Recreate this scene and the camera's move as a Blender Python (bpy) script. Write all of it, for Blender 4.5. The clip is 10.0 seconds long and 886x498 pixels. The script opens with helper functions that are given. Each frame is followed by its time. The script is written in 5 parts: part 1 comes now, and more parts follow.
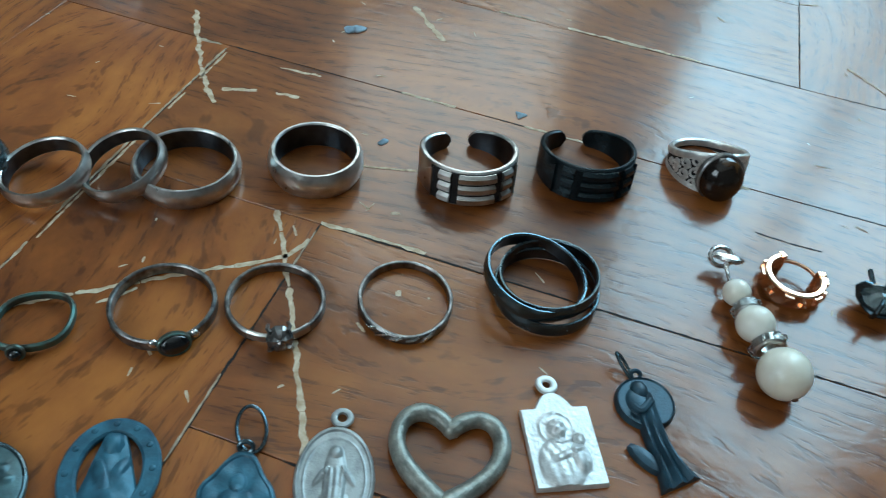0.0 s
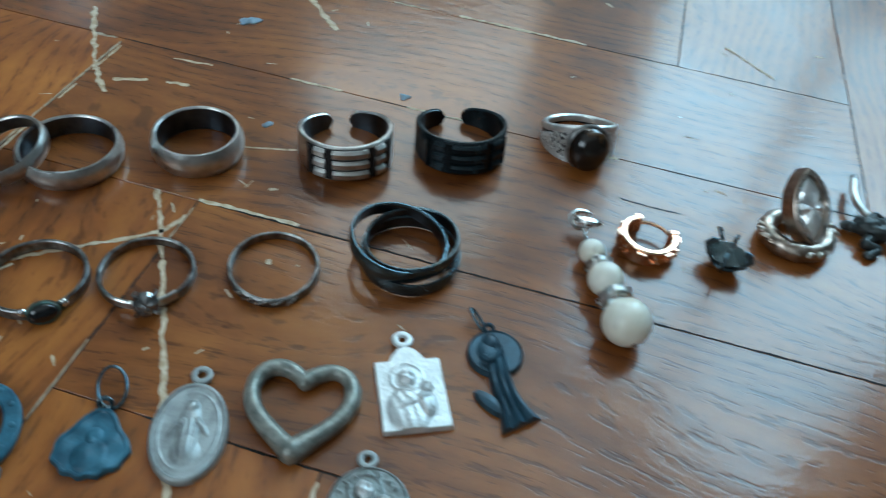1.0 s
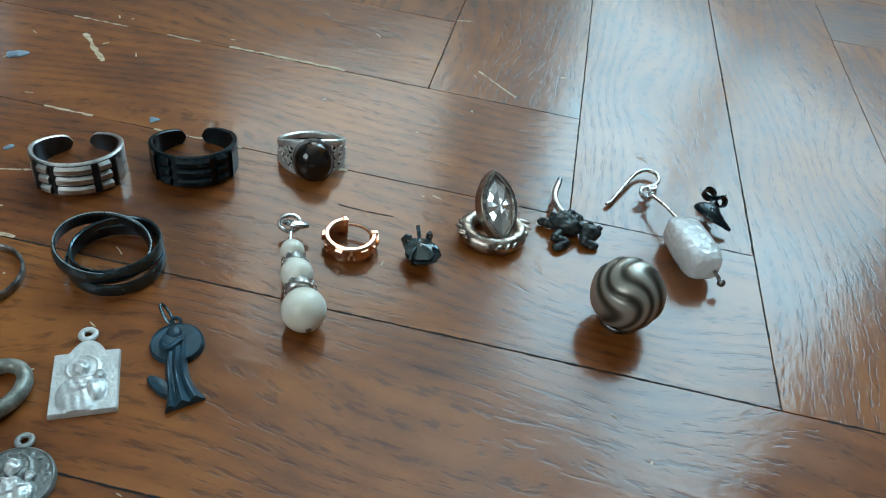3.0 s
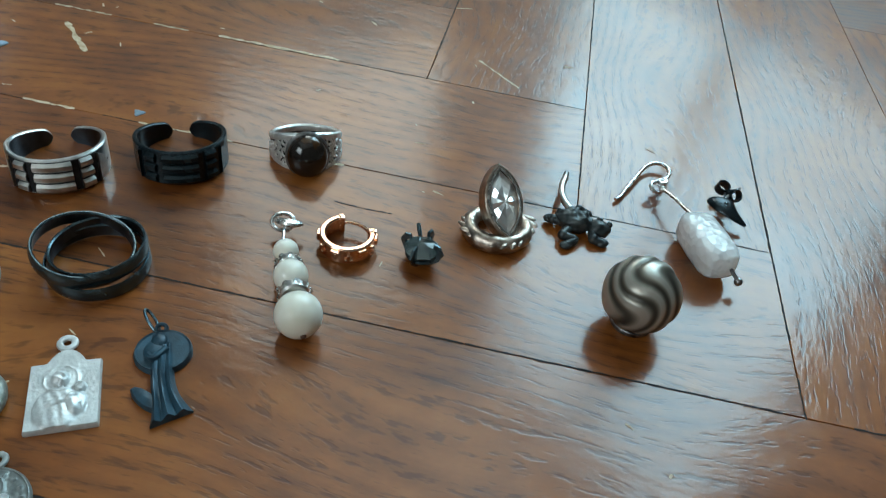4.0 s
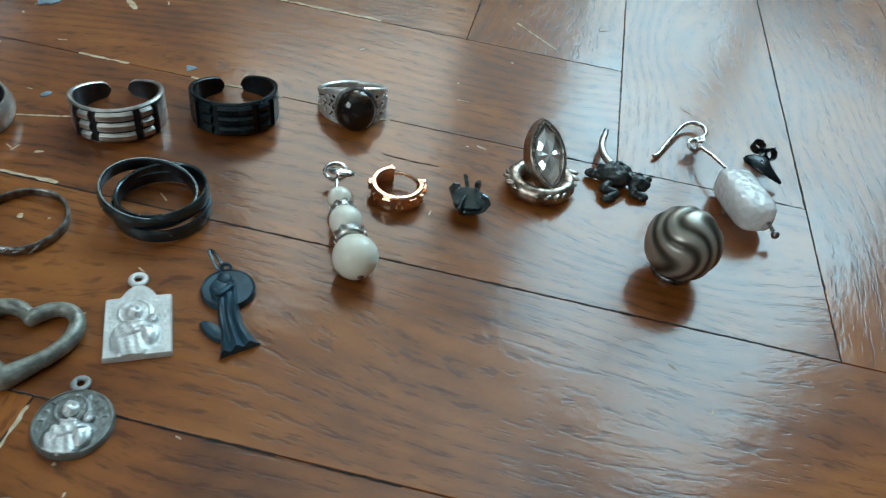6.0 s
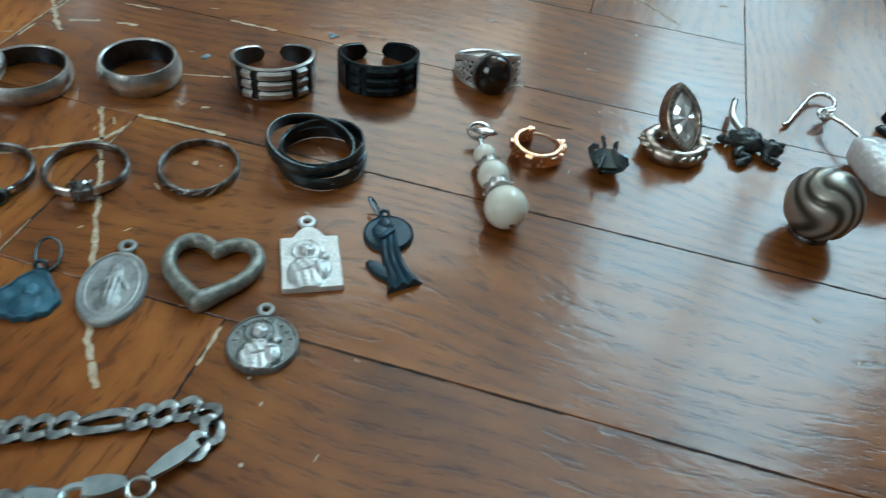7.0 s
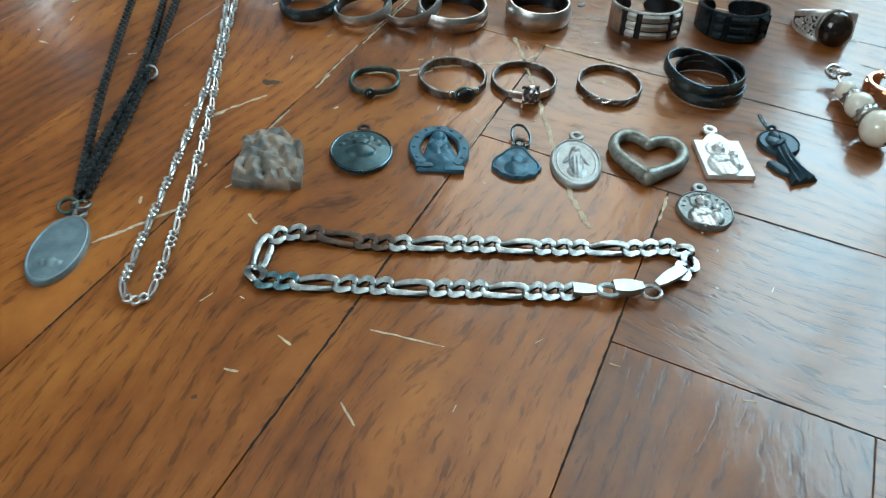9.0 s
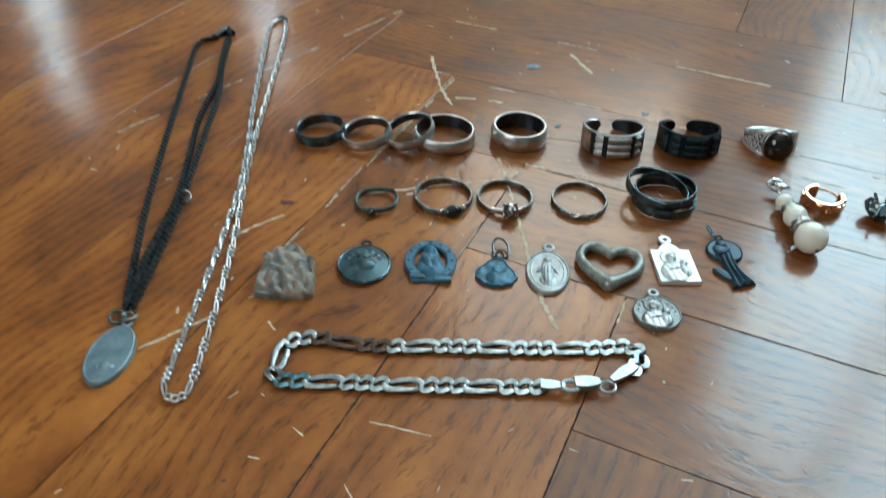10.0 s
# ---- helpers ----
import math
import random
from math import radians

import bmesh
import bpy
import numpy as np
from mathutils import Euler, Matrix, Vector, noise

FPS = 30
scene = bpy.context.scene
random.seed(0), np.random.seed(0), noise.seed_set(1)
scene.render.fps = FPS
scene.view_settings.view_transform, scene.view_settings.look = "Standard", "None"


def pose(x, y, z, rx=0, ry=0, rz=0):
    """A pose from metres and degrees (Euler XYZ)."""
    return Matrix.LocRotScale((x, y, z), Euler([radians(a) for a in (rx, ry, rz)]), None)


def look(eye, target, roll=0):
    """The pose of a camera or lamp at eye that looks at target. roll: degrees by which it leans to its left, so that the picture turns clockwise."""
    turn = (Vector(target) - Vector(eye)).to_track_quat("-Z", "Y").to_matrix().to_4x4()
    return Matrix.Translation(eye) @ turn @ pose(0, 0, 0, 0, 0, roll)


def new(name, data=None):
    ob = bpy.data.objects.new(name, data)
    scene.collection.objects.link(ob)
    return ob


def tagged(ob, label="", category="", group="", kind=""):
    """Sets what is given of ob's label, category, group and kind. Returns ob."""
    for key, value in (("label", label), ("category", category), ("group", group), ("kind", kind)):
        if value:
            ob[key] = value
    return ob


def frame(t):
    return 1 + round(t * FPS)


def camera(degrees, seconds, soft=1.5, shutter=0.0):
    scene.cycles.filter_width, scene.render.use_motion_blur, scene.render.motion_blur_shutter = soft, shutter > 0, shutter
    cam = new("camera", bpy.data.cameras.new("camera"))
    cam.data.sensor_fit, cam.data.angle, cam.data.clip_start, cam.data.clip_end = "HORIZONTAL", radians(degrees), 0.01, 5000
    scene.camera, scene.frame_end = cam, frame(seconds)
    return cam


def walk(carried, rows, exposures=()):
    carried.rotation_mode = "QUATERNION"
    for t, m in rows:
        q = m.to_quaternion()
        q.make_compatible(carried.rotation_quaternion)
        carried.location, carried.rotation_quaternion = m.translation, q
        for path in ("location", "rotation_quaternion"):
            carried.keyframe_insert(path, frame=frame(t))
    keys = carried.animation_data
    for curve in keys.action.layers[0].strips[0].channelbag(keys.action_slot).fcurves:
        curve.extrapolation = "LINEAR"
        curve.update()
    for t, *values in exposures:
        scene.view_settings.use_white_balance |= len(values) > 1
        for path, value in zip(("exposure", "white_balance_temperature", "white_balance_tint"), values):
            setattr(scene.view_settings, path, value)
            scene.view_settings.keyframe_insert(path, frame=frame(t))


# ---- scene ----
# all sizes below are in centimetres; CM turns them into metres
CM = 0.01
cam = camera(59.4, 10.0, soft=1.05, shutter=0.5)
PATH = [
    (0, (-3.612, -5.817, 12.258), (-3.294, -4.455, 10.828), 8.0),
    (0.5, (-2.877, -6.278, 12.295), (-2.526, -4.909, 10.880), 8.0),
    (1, (-1.407, -7.444, 12.488), (-1.033, -6.074, 11.080), 7.6),
    (1.5, (0.840, -9.877, 13.018), (1.282, -8.494, 11.642), 7.5),
    (2, (2.348, -11.239, 13.645), (2.849, -9.873, 12.274), 9.5),
    (2.5, (3.475, -11.143, 14.321), (3.984, -9.730, 13.000), 8.9),
    (2.7, (3.566, -10.895, 14.023), (4.100, -9.484, 12.710), 9.3),
    (3.8, (3.870, -9.708, 12.872), (4.392, -8.294, 11.558), 8.3),
    (4, (3.794, -9.577, 12.874), (4.338, -8.183, 11.547), 9.1),
    (4.5, (3.736, -9.674, 12.785), (4.293, -8.301, 11.441), 9.6),
    (5, (3.731, -9.704, 12.725), (4.277, -8.338, 11.370), 9.4),
    (5.2, (3.665, -9.781, 12.698), (4.208, -8.417, 11.340), 9.5),
    (6.3, (2.155, -10.490, 12.670), (2.655, -9.124, 11.297), 9.2),
    (6.5, (1.782, -10.581, 12.570), (2.266, -9.213, 11.193), 9.1),
    (7, (0.365, -11.294, 12.330), (0.732, -9.902, 10.942), 6.8),
    (7.5, (-0.397, -11.527, 12.423), (-0.071, -10.134, 11.025), 5.6),
    (8, (-2.016, -11.616, 11.713), (-1.707, -10.227, 10.308), 5.1),
    (8.5, (-5.228, -13.428, 11.800), (-5.031, -12.022, 10.392), 4.8),
    (9, (-7.868, -15.830, 12.595), (-7.776, -14.395, 11.205), 3.7),
    (9.5, (-7.571, -16.875, 14.108), (-7.470, -15.400, 12.761), 3.6),
    (10, (-7.373, -17.778, 15.621), (-7.316, -16.220, 14.368), 2.0),
]
walk(cam, [(t, look(Vector(e) * CM, Vector(a) * CM, r)) for t, e, a, r in PATH], [(0, 0.19, 5580, -5), (1, 0.14, 5420, -5), (2.5, 0.17, 5700, -4), (5, 0.21, 5950, -4), (7, 0.13, 5900, -4), (8, 0.13, 5820, -4), (8.6, 0.24, 5900, -3), (9.2, 0.47, 6130, -1), (10, 0.44, 6120, -1)])

# ---- world and light ----
ROOM = Matrix.Rotation(radians(19.4), 4, "Z")      # the walls stand at 45 degrees to the parquet
world = bpy.data.worlds.new("sky")
scene.world = world
world.use_nodes = True
wn, wl = world.node_tree.nodes, world.node_tree.links
sky = wn.new("ShaderNodeTexSky")
sky.sky_type, sky.sun_disc = "NISHITA", False
sky.sun_elevation, sky.sun_rotation = radians(38), radians(200)
wl.new(sky.outputs["Color"], wn["Background"].inputs["Color"])
wn["Background"].inputs["Strength"].default_value = 0.12


def window_lamp(name, m, width, height, power, colour):
    data = bpy.data.lights.new(name, "AREA")
    data.shape, data.size, data.size_y, data.energy, data.color = "RECTANGLE", width, height, power, colour
    lamp = new(name, data)
    lamp.matrix_world = m
    return lamp


EAST, NORTH, WEST, SOUTH, HIGH = 1.8, 2.0, 2.2, 2.0, 2.8
# the wide window shows bright sky above and is dimmer below
window_lamp("sky_daylight", ROOM @ look((EAST + 0.1, 0.97, 1.90), (0, 0.97, 1.90)), 1.24, 1.50, 58.0, (0.61, 0.845, 0.99))
window_lamp("lower_daylight", ROOM @ look((EAST + 0.1, 0.97, 0.915), (0, 0.97, 0.915)), 1.24, 0.45, 8.5, (0.70, 0.90, 1.0))
for side in (-0.41, 0.17):
    window_lamp("sidelight_daylight", ROOM @ look((side, NORTH + 0.1, 0.68), (side, 0, 0.68)), 0.05, 0.54, 0.65, (0.80, 0.92, 1.0))
# added fill from the unseen west side, to brighten boards and front faces
window_lamp("west_fill", ROOM @ look((-WEST - 0.1, -0.60, 1.6), (0, -0.60, 1.6)), 1.36, 1.36, 27.0, (0.97, 0.97, 0.97))
# added fill through an unseen high opening, for more sheen on the boards
window_lamp("north_fill", ROOM @ look((1.27, NORTH + 0.1, 1.93), (1.27, 0, 1.93)), 0.96, 1.44, 19.0, (1.0, 0.96, 0.88))


# ---- materials ----
def material(name):
    m = bpy.data.materials.new(name)
    m.use_nodes = True
    return m, m.node_tree.nodes, m.node_tree.links, m.node_tree.nodes["Principled BSDF"]


def ramp_of(nodes, links, source, stops):
    r = nodes.new("ShaderNodeValToRGB")
    while len(r.color_ramp.elements) < len(stops):
        r.color_ramp.elements.new(0.5)
    for e, (at, c) in zip(r.color_ramp.elements, stops):
        e.position, e.color = at, (*c, 1) if len(c) == 3 else c
    links.new(source, r.inputs["Fac"])
    return r


def noise_of(nodes, links, vector, scale, detail=3.0, rough=0.55):
    n = nodes.new("ShaderNodeTexNoise")
    n.inputs["Scale"].default_value, n.inputs["Detail"].default_value, n.inputs["Roughness"].default_value = scale, detail, rough
    if vector:
        links.new(vector, n.inputs["Vector"])
    return n


def solid(name, light, dark, metal, rough, spread=0.12, scale=350.0, bump=0.25, fine=2500.0, stops=(0.35, 0.65), coat=0.0, spec=0.5):
    """Metal, stone or paint: two tones in soft stains, fine grain, uneven gloss and slight relief."""
    m, nodes, links, bsdf = material(name)
    co = nodes.new("ShaderNodeTexCoord").outputs["Object"]
    big, small = noise_of(nodes, links, co, scale), noise_of(nodes, links, co, fine, 2.0)
    tone = ramp_of(nodes, links, big.outputs["Fac"], [(stops[0], dark), (stops[1], light)])
    links.new(tone.outputs["Color"], bsdf.inputs["Base Color"])
    mix = nodes.new("ShaderNodeMapRange")
    mix.inputs["To Min"].default_value, mix.inputs["To Max"].default_value = max(0.03, rough - spread), rough + spread
    links.new(big.outputs["Fac"], mix.inputs["Value"])
    links.new(mix.outputs["Result"], bsdf.inputs["Roughness"])
    b = nodes.new("ShaderNodeBump")
    b.inputs["Strength"].default_value, b.inputs["Distance"].default_value = bump, 0.0002
    links.new(small.outputs["Fac"], b.inputs["Height"])
    links.new(b.outputs["Normal"], bsdf.inputs["Normal"])
    bsdf.inputs["Metallic"].default_value = metal
    bsdf.inputs["Coat Weight"].default_value = coat
    bsdf.inputs["Specular IOR Level"].default_value = spec
    return m


def parquet_wood():
    m, nodes, links, bsdf = material("varnished_parquet")
    uv = nodes.new("ShaderNodeTexCoord").outputs["UV"]
    rnd = nodes.new("ShaderNodeMath")
    rnd.operation = "ADD"
    links.new(nodes.new("ShaderNodeObjectInfo").outputs["Random"], rnd.inputs[0])
    links.new(nodes.new("ShaderNodeNewGeometry").outputs["Random Per Island"], rnd.inputs[1])
    shift = nodes.new("ShaderNodeVectorMath")
    shift.operation = "MULTIPLY_ADD"
    shift.inputs[1].default_value = (3.7, 5.3, 2.0)
    links.new(rnd.outputs[0], shift.inputs[0])
    links.new(uv, shift.inputs[2])

    def stretched(x, y):
        s = nodes.new("ShaderNodeVectorMath")
        s.operation = "MULTIPLY"
        s.inputs[1].default_value = (x, y, 1)
        links.new(shift.outputs[0], s.inputs[0])
        return s.outputs[0]

    def sum_of(a, k, b):
        n = nodes.new("ShaderNodeMath")
        n.operation = "MULTIPLY_ADD"
        n.inputs[1].default_value = k
        links.new(a, n.inputs[0])
        links.new(b, n.inputs[2])
        return n.outputs[0]

    # the grain wanders: every finer pattern follows one slow bend
    bend = noise_of(nodes, links, stretched(9, 22), 1.0, 1.0, 0.4)
    push = nodes.new("ShaderNodeCombineXYZ")
    lean = nodes.new("ShaderNodeMath")
    lean.operation = "MULTIPLY_ADD"
    lean.inputs[1].default_value, lean.inputs[2].default_value = 0.050, -0.025
    links.new(bend.outputs["Fac"], lean.inputs[0])
    links.new(lean.outputs[0], push.inputs["Y"])
    bent = nodes.new("ShaderNodeVectorMath")
    bent.operation = "ADD"
    links.new(shift.outputs[0], bent.inputs[0])
    links.new(push.outputs[0], bent.inputs[1])

    def grained(x, y):
        s = nodes.new("ShaderNodeVectorMath")
        s.operation = "MULTIPLY"
        s.inputs[1].default_value = (x, y, 1)
        links.new(bent.outputs[0], s.inputs[0])
        return s.outputs[0]

    # soft blotches, year rings, rows of dark open pores along the rings, and hair-fine fibres
    soft = noise_of(nodes, links, stretched(22, 34), 1.0, 5.0, 0.6)
    mottle = noise_of(nodes, links, stretched(75, 110), 1.0, 4.0, 0.65)
    rings = nodes.new("ShaderNodeTexWave")
    rings.bands_direction = "Y"
    rings.inputs["Scale"].default_value, rings.inputs["Distortion"].default_value = 1.0, 2.2
    rings.inputs["Detail"].default_value, rings.inputs["Detail Scale"].default_value = 2.0, 0.8
    links.new(grained(9, 62), rings.inputs["Vector"])
    fibre = noise_of(nodes, links, grained(70, 900), 1.0, 4.0, 0.6)
    coarse = noise_of(nodes, links, grained(190, 1050), 1.0, 2.0, 0.5)
    pores = noise_of(nodes, links, grained(230, 1700), 1.0, 2.0, 0.5)
    dash = sum_of(rings.outputs["Fac"], 0.13, coarse.outputs["Fac"])
    pore = ramp_of(nodes, links, dash, [(0.64, (1, 1, 1)), (0.745, (0.34, 0.30, 0.29))])
    tick = ramp_of(nodes, links, sum_of(rings.outputs["Fac"], 0.10, pores.outputs["Fac"]), [(0.68, (1, 1, 1)), (0.77, (0.50, 0.46, 0.46))])
    sum2 = sum_of(fibre.outputs["Fac"], 0.14, sum_of(mottle.outputs["Fac"], 0.30, sum_of(rings.outputs["Fac"], -0.07, soft.outputs["Fac"])))
    wood = ramp_of(nodes, links, sum2, [(0.42, (0.088, 0.0255, 0.0056)), (0.68, (0.222, 0.0725, 0.0122)), (0.98, (0.365, 0.138, 0.0250))])
    tint = ramp_of(nodes, links, rnd.outputs[0], [(0.0, (0.80, 0.76, 0.74)), (1.0, (1.18, 1.12, 1.05))])

    def times(a, b, k):
        n = nodes.new("ShaderNodeMix")
        n.data_type, n.blend_type = "RGBA", "MULTIPLY"
        n.inputs["Factor"].default_value = k
        links.new(a, n.inputs["A"])
        links.new(b, n.inputs["B"])
        return n.outputs["Result"]

    dots = times(times(wood.outputs["Color"], pore.outputs["Color"], 0.60), tick.outputs["Color"], 0.45)
    block_tone = nodes.new("ShaderNodeObjectInfo").outputs["Color"]         # the block's tone, with the brighter light on the left painted in
    links.new(times(times(dots, tint.outputs["Color"], 1.0), block_tone, 1.0), bsdf.inputs["Base Color"])
    gloss = nodes.new("ShaderNodeMapRange")
    gloss.inputs["From Min"].default_value, gloss.inputs["From Max"].default_value = 0.3, 0.7
    gloss.inputs["To Min"].default_value, gloss.inputs["To Max"].default_value = 0.40, 0.56
    links.new(soft.outputs["Fac"], gloss.inputs["Value"])
    links.new(gloss.outputs["Result"], bsdf.inputs["Roughness"])
    bsdf.inputs["Specular IOR Level"].default_value = 0.25

    def raised(height, strength, distance, under=None):
        n = nodes.new("ShaderNodeBump")
        n.inputs["Strength"].default_value, n.inputs["Distance"].default_value = strength, distance
        links.new(height, n.inputs["Height"])
        if under:
            links.new(under, n.inputs["Normal"])
        return n.outputs["Normal"]

    # open pores, a slightly wavy coat of varnish, brush dabs and raised fibres
    pits = raised(pore.outputs["Color"], 0.5, 0.00005)
    wavy = raised(noise_of(nodes, links, stretched(60, 110), 1.0, 2.0).outputs["Fac"], 0.17, 0.0004, pits)
    links.new(wavy, bsdf.inputs["Normal"])
    dabs = raised(noise_of(nodes, links, stretched(170, 330), 1.0, 3.0, 0.6).outputs["Fac"], 0.21, 0.00030, wavy)
    hair = raised(noise_of(nodes, links, grained(300, 760), 1.0, 2.0, 0.6).outputs["Fac"], 0.40, 0.00010, dabs)
    links.new(hair, bsdf.inputs["Coat Normal"])
    # the varnish is worn dull in patches
    worn = nodes.new("ShaderNodeMapRange")
    worn.inputs["From Min"].default_value, worn.inputs["From Max"].default_value = 0.35, 0.70
    worn.inputs["To Min"].default_value, worn.inputs["To Max"].default_value = 0.10, 0.19
    links.new(mottle.outputs["Fac"], worn.inputs["Value"])
    links.new(worn.outputs["Result"], bsdf.inputs["Coat Roughness"])
    bsdf.inputs["Coat Weight"].default_value = 0.64
    return m


def glass(name, colour, rough=0.02, ior=1.5, cracks=0.0, weight=1.0):
    m, nodes, links, bsdf = material(name)
    bsdf.inputs["Base Color"].default_value = (*colour, 1)
    bsdf.inputs["Roughness"].default_value, bsdf.inputs["IOR"].default_value = rough, ior
    bsdf.inputs["Transmission Weight"].default_value = weight
    if cracks:
        co = nodes.new("ShaderNodeTexCoord").outputs["Object"]
        v = nodes.new("ShaderNodeTexVoronoi")
        v.inputs["Scale"].default_value = cracks
        links.new(co, v.inputs["Vector"])
        n = noise_of(nodes, links, co, cracks * 0.7)
        tone = ramp_of(nodes, links, n.outputs["Fac"], [(0.35, tuple(c * 0.93 for c in colour)), (0.6, colour)])
        links.new(tone.outputs["Color"], bsdf.inputs["Base Color"])
        b = nodes.new("ShaderNodeBump")
        b.inputs["Strength"].default_value, b.inputs["Distance"].default_value = 0.75, 0.0005
        links.new(v.outputs["Distance"], b.inputs["Height"])
        links.new(b.outputs["Normal"], bsdf.inputs["Normal"])
    return m


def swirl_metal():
    """Champagne metal of a 9 mm radius bead, its bent grooves' shade painted in."""
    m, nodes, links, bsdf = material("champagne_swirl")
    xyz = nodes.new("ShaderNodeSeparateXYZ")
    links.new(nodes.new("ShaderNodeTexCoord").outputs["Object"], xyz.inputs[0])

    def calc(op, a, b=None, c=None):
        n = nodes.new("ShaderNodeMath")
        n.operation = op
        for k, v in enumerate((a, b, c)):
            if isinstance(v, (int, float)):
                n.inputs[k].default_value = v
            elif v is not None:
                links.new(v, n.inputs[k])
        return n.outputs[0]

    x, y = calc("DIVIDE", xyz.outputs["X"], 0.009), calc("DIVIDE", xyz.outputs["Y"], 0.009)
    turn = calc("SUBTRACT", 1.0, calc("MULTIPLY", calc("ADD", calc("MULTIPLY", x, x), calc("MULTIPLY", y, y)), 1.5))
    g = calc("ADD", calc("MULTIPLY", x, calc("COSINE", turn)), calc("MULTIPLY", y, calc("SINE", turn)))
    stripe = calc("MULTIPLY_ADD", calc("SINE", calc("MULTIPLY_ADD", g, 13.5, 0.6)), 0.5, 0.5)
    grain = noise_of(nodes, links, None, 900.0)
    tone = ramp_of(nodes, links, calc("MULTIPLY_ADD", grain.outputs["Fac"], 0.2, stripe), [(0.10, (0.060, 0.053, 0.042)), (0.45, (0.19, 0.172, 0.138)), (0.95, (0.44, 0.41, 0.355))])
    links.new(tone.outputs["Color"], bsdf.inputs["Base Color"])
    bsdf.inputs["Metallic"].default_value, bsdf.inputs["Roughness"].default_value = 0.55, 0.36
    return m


WOOD = parquet_wood()
JOINT = solid("dark_joint_dirt", (0.020, 0.014, 0.010), (0.008, 0.006, 0.005), 0, 0.9)
SCRAPE = solid("bare_scraped_wood", (0.70, 0.58, 0.42), (0.46, 0.32, 0.19), 0, 0.7, scale=500)
FILLER = solid("pale_filler", (0.56, 0.46, 0.33), (0.27, 0.19, 0.12), 0, 0.75, scale=300)
PLASTER = solid("wall_plaster", (0.15, 0.142, 0.132), (0.12, 0.115, 0.108), 0, 0.85, scale=6, fine=300)
PAINT = solid("white_window_paint", (0.86, 0.86, 0.85), (0.80, 0.80, 0.78), 0, 0.4, scale=12, fine=300)
SILVER = solid("worn_silver", (0.72, 0.705, 0.675), (0.50, 0.485, 0.465), 1, 0.32, scale=300)
BRIGHT = solid("bright_silver", (0.78, 0.77, 0.75), (0.55, 0.54, 0.53), 1, 0.26, scale=500)
INNER = solid("dark_inner_face", (0.135, 0.168, 0.205), (0.062, 0.082, 0.105), 1, 0.32, scale=160)
TEAL = solid("teal_patina", (0.070, 0.130, 0.142), (0.028, 0.056, 0.064), 0.35, 0.36, scale=320)
BLUEPEWTER = solid("blue_grey_pewter", (0.26, 0.345, 0.375), (0.17, 0.235, 0.265), 0.5, 0.42, scale=260)
CHAINSILVER = solid("chain_silver", (0.56, 0.58, 0.57), (0.25, 0.265, 0.27), 1, 0.33, scale=420)
TARNISH = solid("tarnished_silver", (0.34, 0.33, 0.32), (0.11, 0.108, 0.11), 1, 0.36, scale=420)
OXIDE = solid("oxidised_groove", (0.035, 0.034, 0.035), (0.015, 0.015, 0.016), 0.5, 0.55)
BLACKMETAL = solid("black_metal", (0.016, 0.028, 0.034), (0.007, 0.013, 0.017), 0.5, 0.24, 0.06, scale=300)
STEELBLUE = solid("dark_blued_metal", (0.105, 0.150, 0.172), (0.060, 0.086, 0.100), 0.85, 0.25, scale=200)
BLUEGREY = solid("blue_grey_patina", (0.058, 0.165, 0.235), (0.026, 0.078, 0.118), 0.2, 0.44, scale=300)
PEWTER = solid("grey_pewter", (0.44, 0.455, 0.445), (0.27, 0.28, 0.275), 0.5, 0.45, scale=380)
PALEALU = solid("pale_aluminium", (0.78, 0.79, 0.78), (0.60, 0.61, 0.60), 0.45, 0.42, scale=450)
VERDIGRIS = solid("green_tarnish", (0.09, 0.17, 0.15), (0.085, 0.075, 0.06), 0.7, 0.45, scale=300)
HEARTMETAL = solid("worn_bronze_pewter", (0.37, 0.37, 0.325), (0.18, 0.185, 0.165), 0.5, 0.42, scale=520, bump=0.6, fine=1800)
CRUST = solid("corroded_stone_metal", (0.33, 0.25, 0.185), (0.105, 0.115, 0.11), 0.15, 0.5, scale=230, bump=0.35)
PEARL = solid("cream_pearl", (0.92, 0.885, 0.785), (0.85, 0.805, 0.67), 0, 0.34, scale=160, bump=0.10, coat=0.45)
ROSE = solid("rose_gold", (1.0, 0.70, 0.50), (0.92, 0.58, 0.38), 1, 0.18, scale=500)
DARKBROWN = solid("rust_stain", (0.16, 0.09, 0.06), (0.06, 0.04, 0.03), 0.5, 0.55)
BLACKSTONE = solid("black_stone", (0.012, 0.012, 0.013), (0.006, 0.006, 0.007), 0, 0.12, coat=0.4)
TIGEREYE = solid("brown_cabochon", (0.17, 0.075, 0.018), (0.012, 0.008, 0.006), 0, 0.16, scale=160, bump=0.05, coat=0.25, stops=(0.58, 0.9))
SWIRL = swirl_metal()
DULLPEWTER = solid("dull_pewter", (0.27, 0.285, 0.275), (0.15, 0.16, 0.155), 0.5, 0.42, scale=380)
WHITESILVER = solid("white_silver", (0.82, 0.81, 0.78), (0.56, 0.55, 0.53), 0.65, 0.33, scale=420)
SLATE = solid("slate_patina", (0.036, 0.082, 0.118), (0.016, 0.036, 0.054), 0.3, 0.42, scale=300)
KNOT = solid("dark_knot_wood", (0.105, 0.040, 0.014), (0.055, 0.022, 0.009), 0, 0.5, scale=400)
ANTIQUE = solid("antique_bronze_silver", (0.62, 0.53, 0.45), (0.27, 0.215, 0.175), 1, 0.34, scale=420)
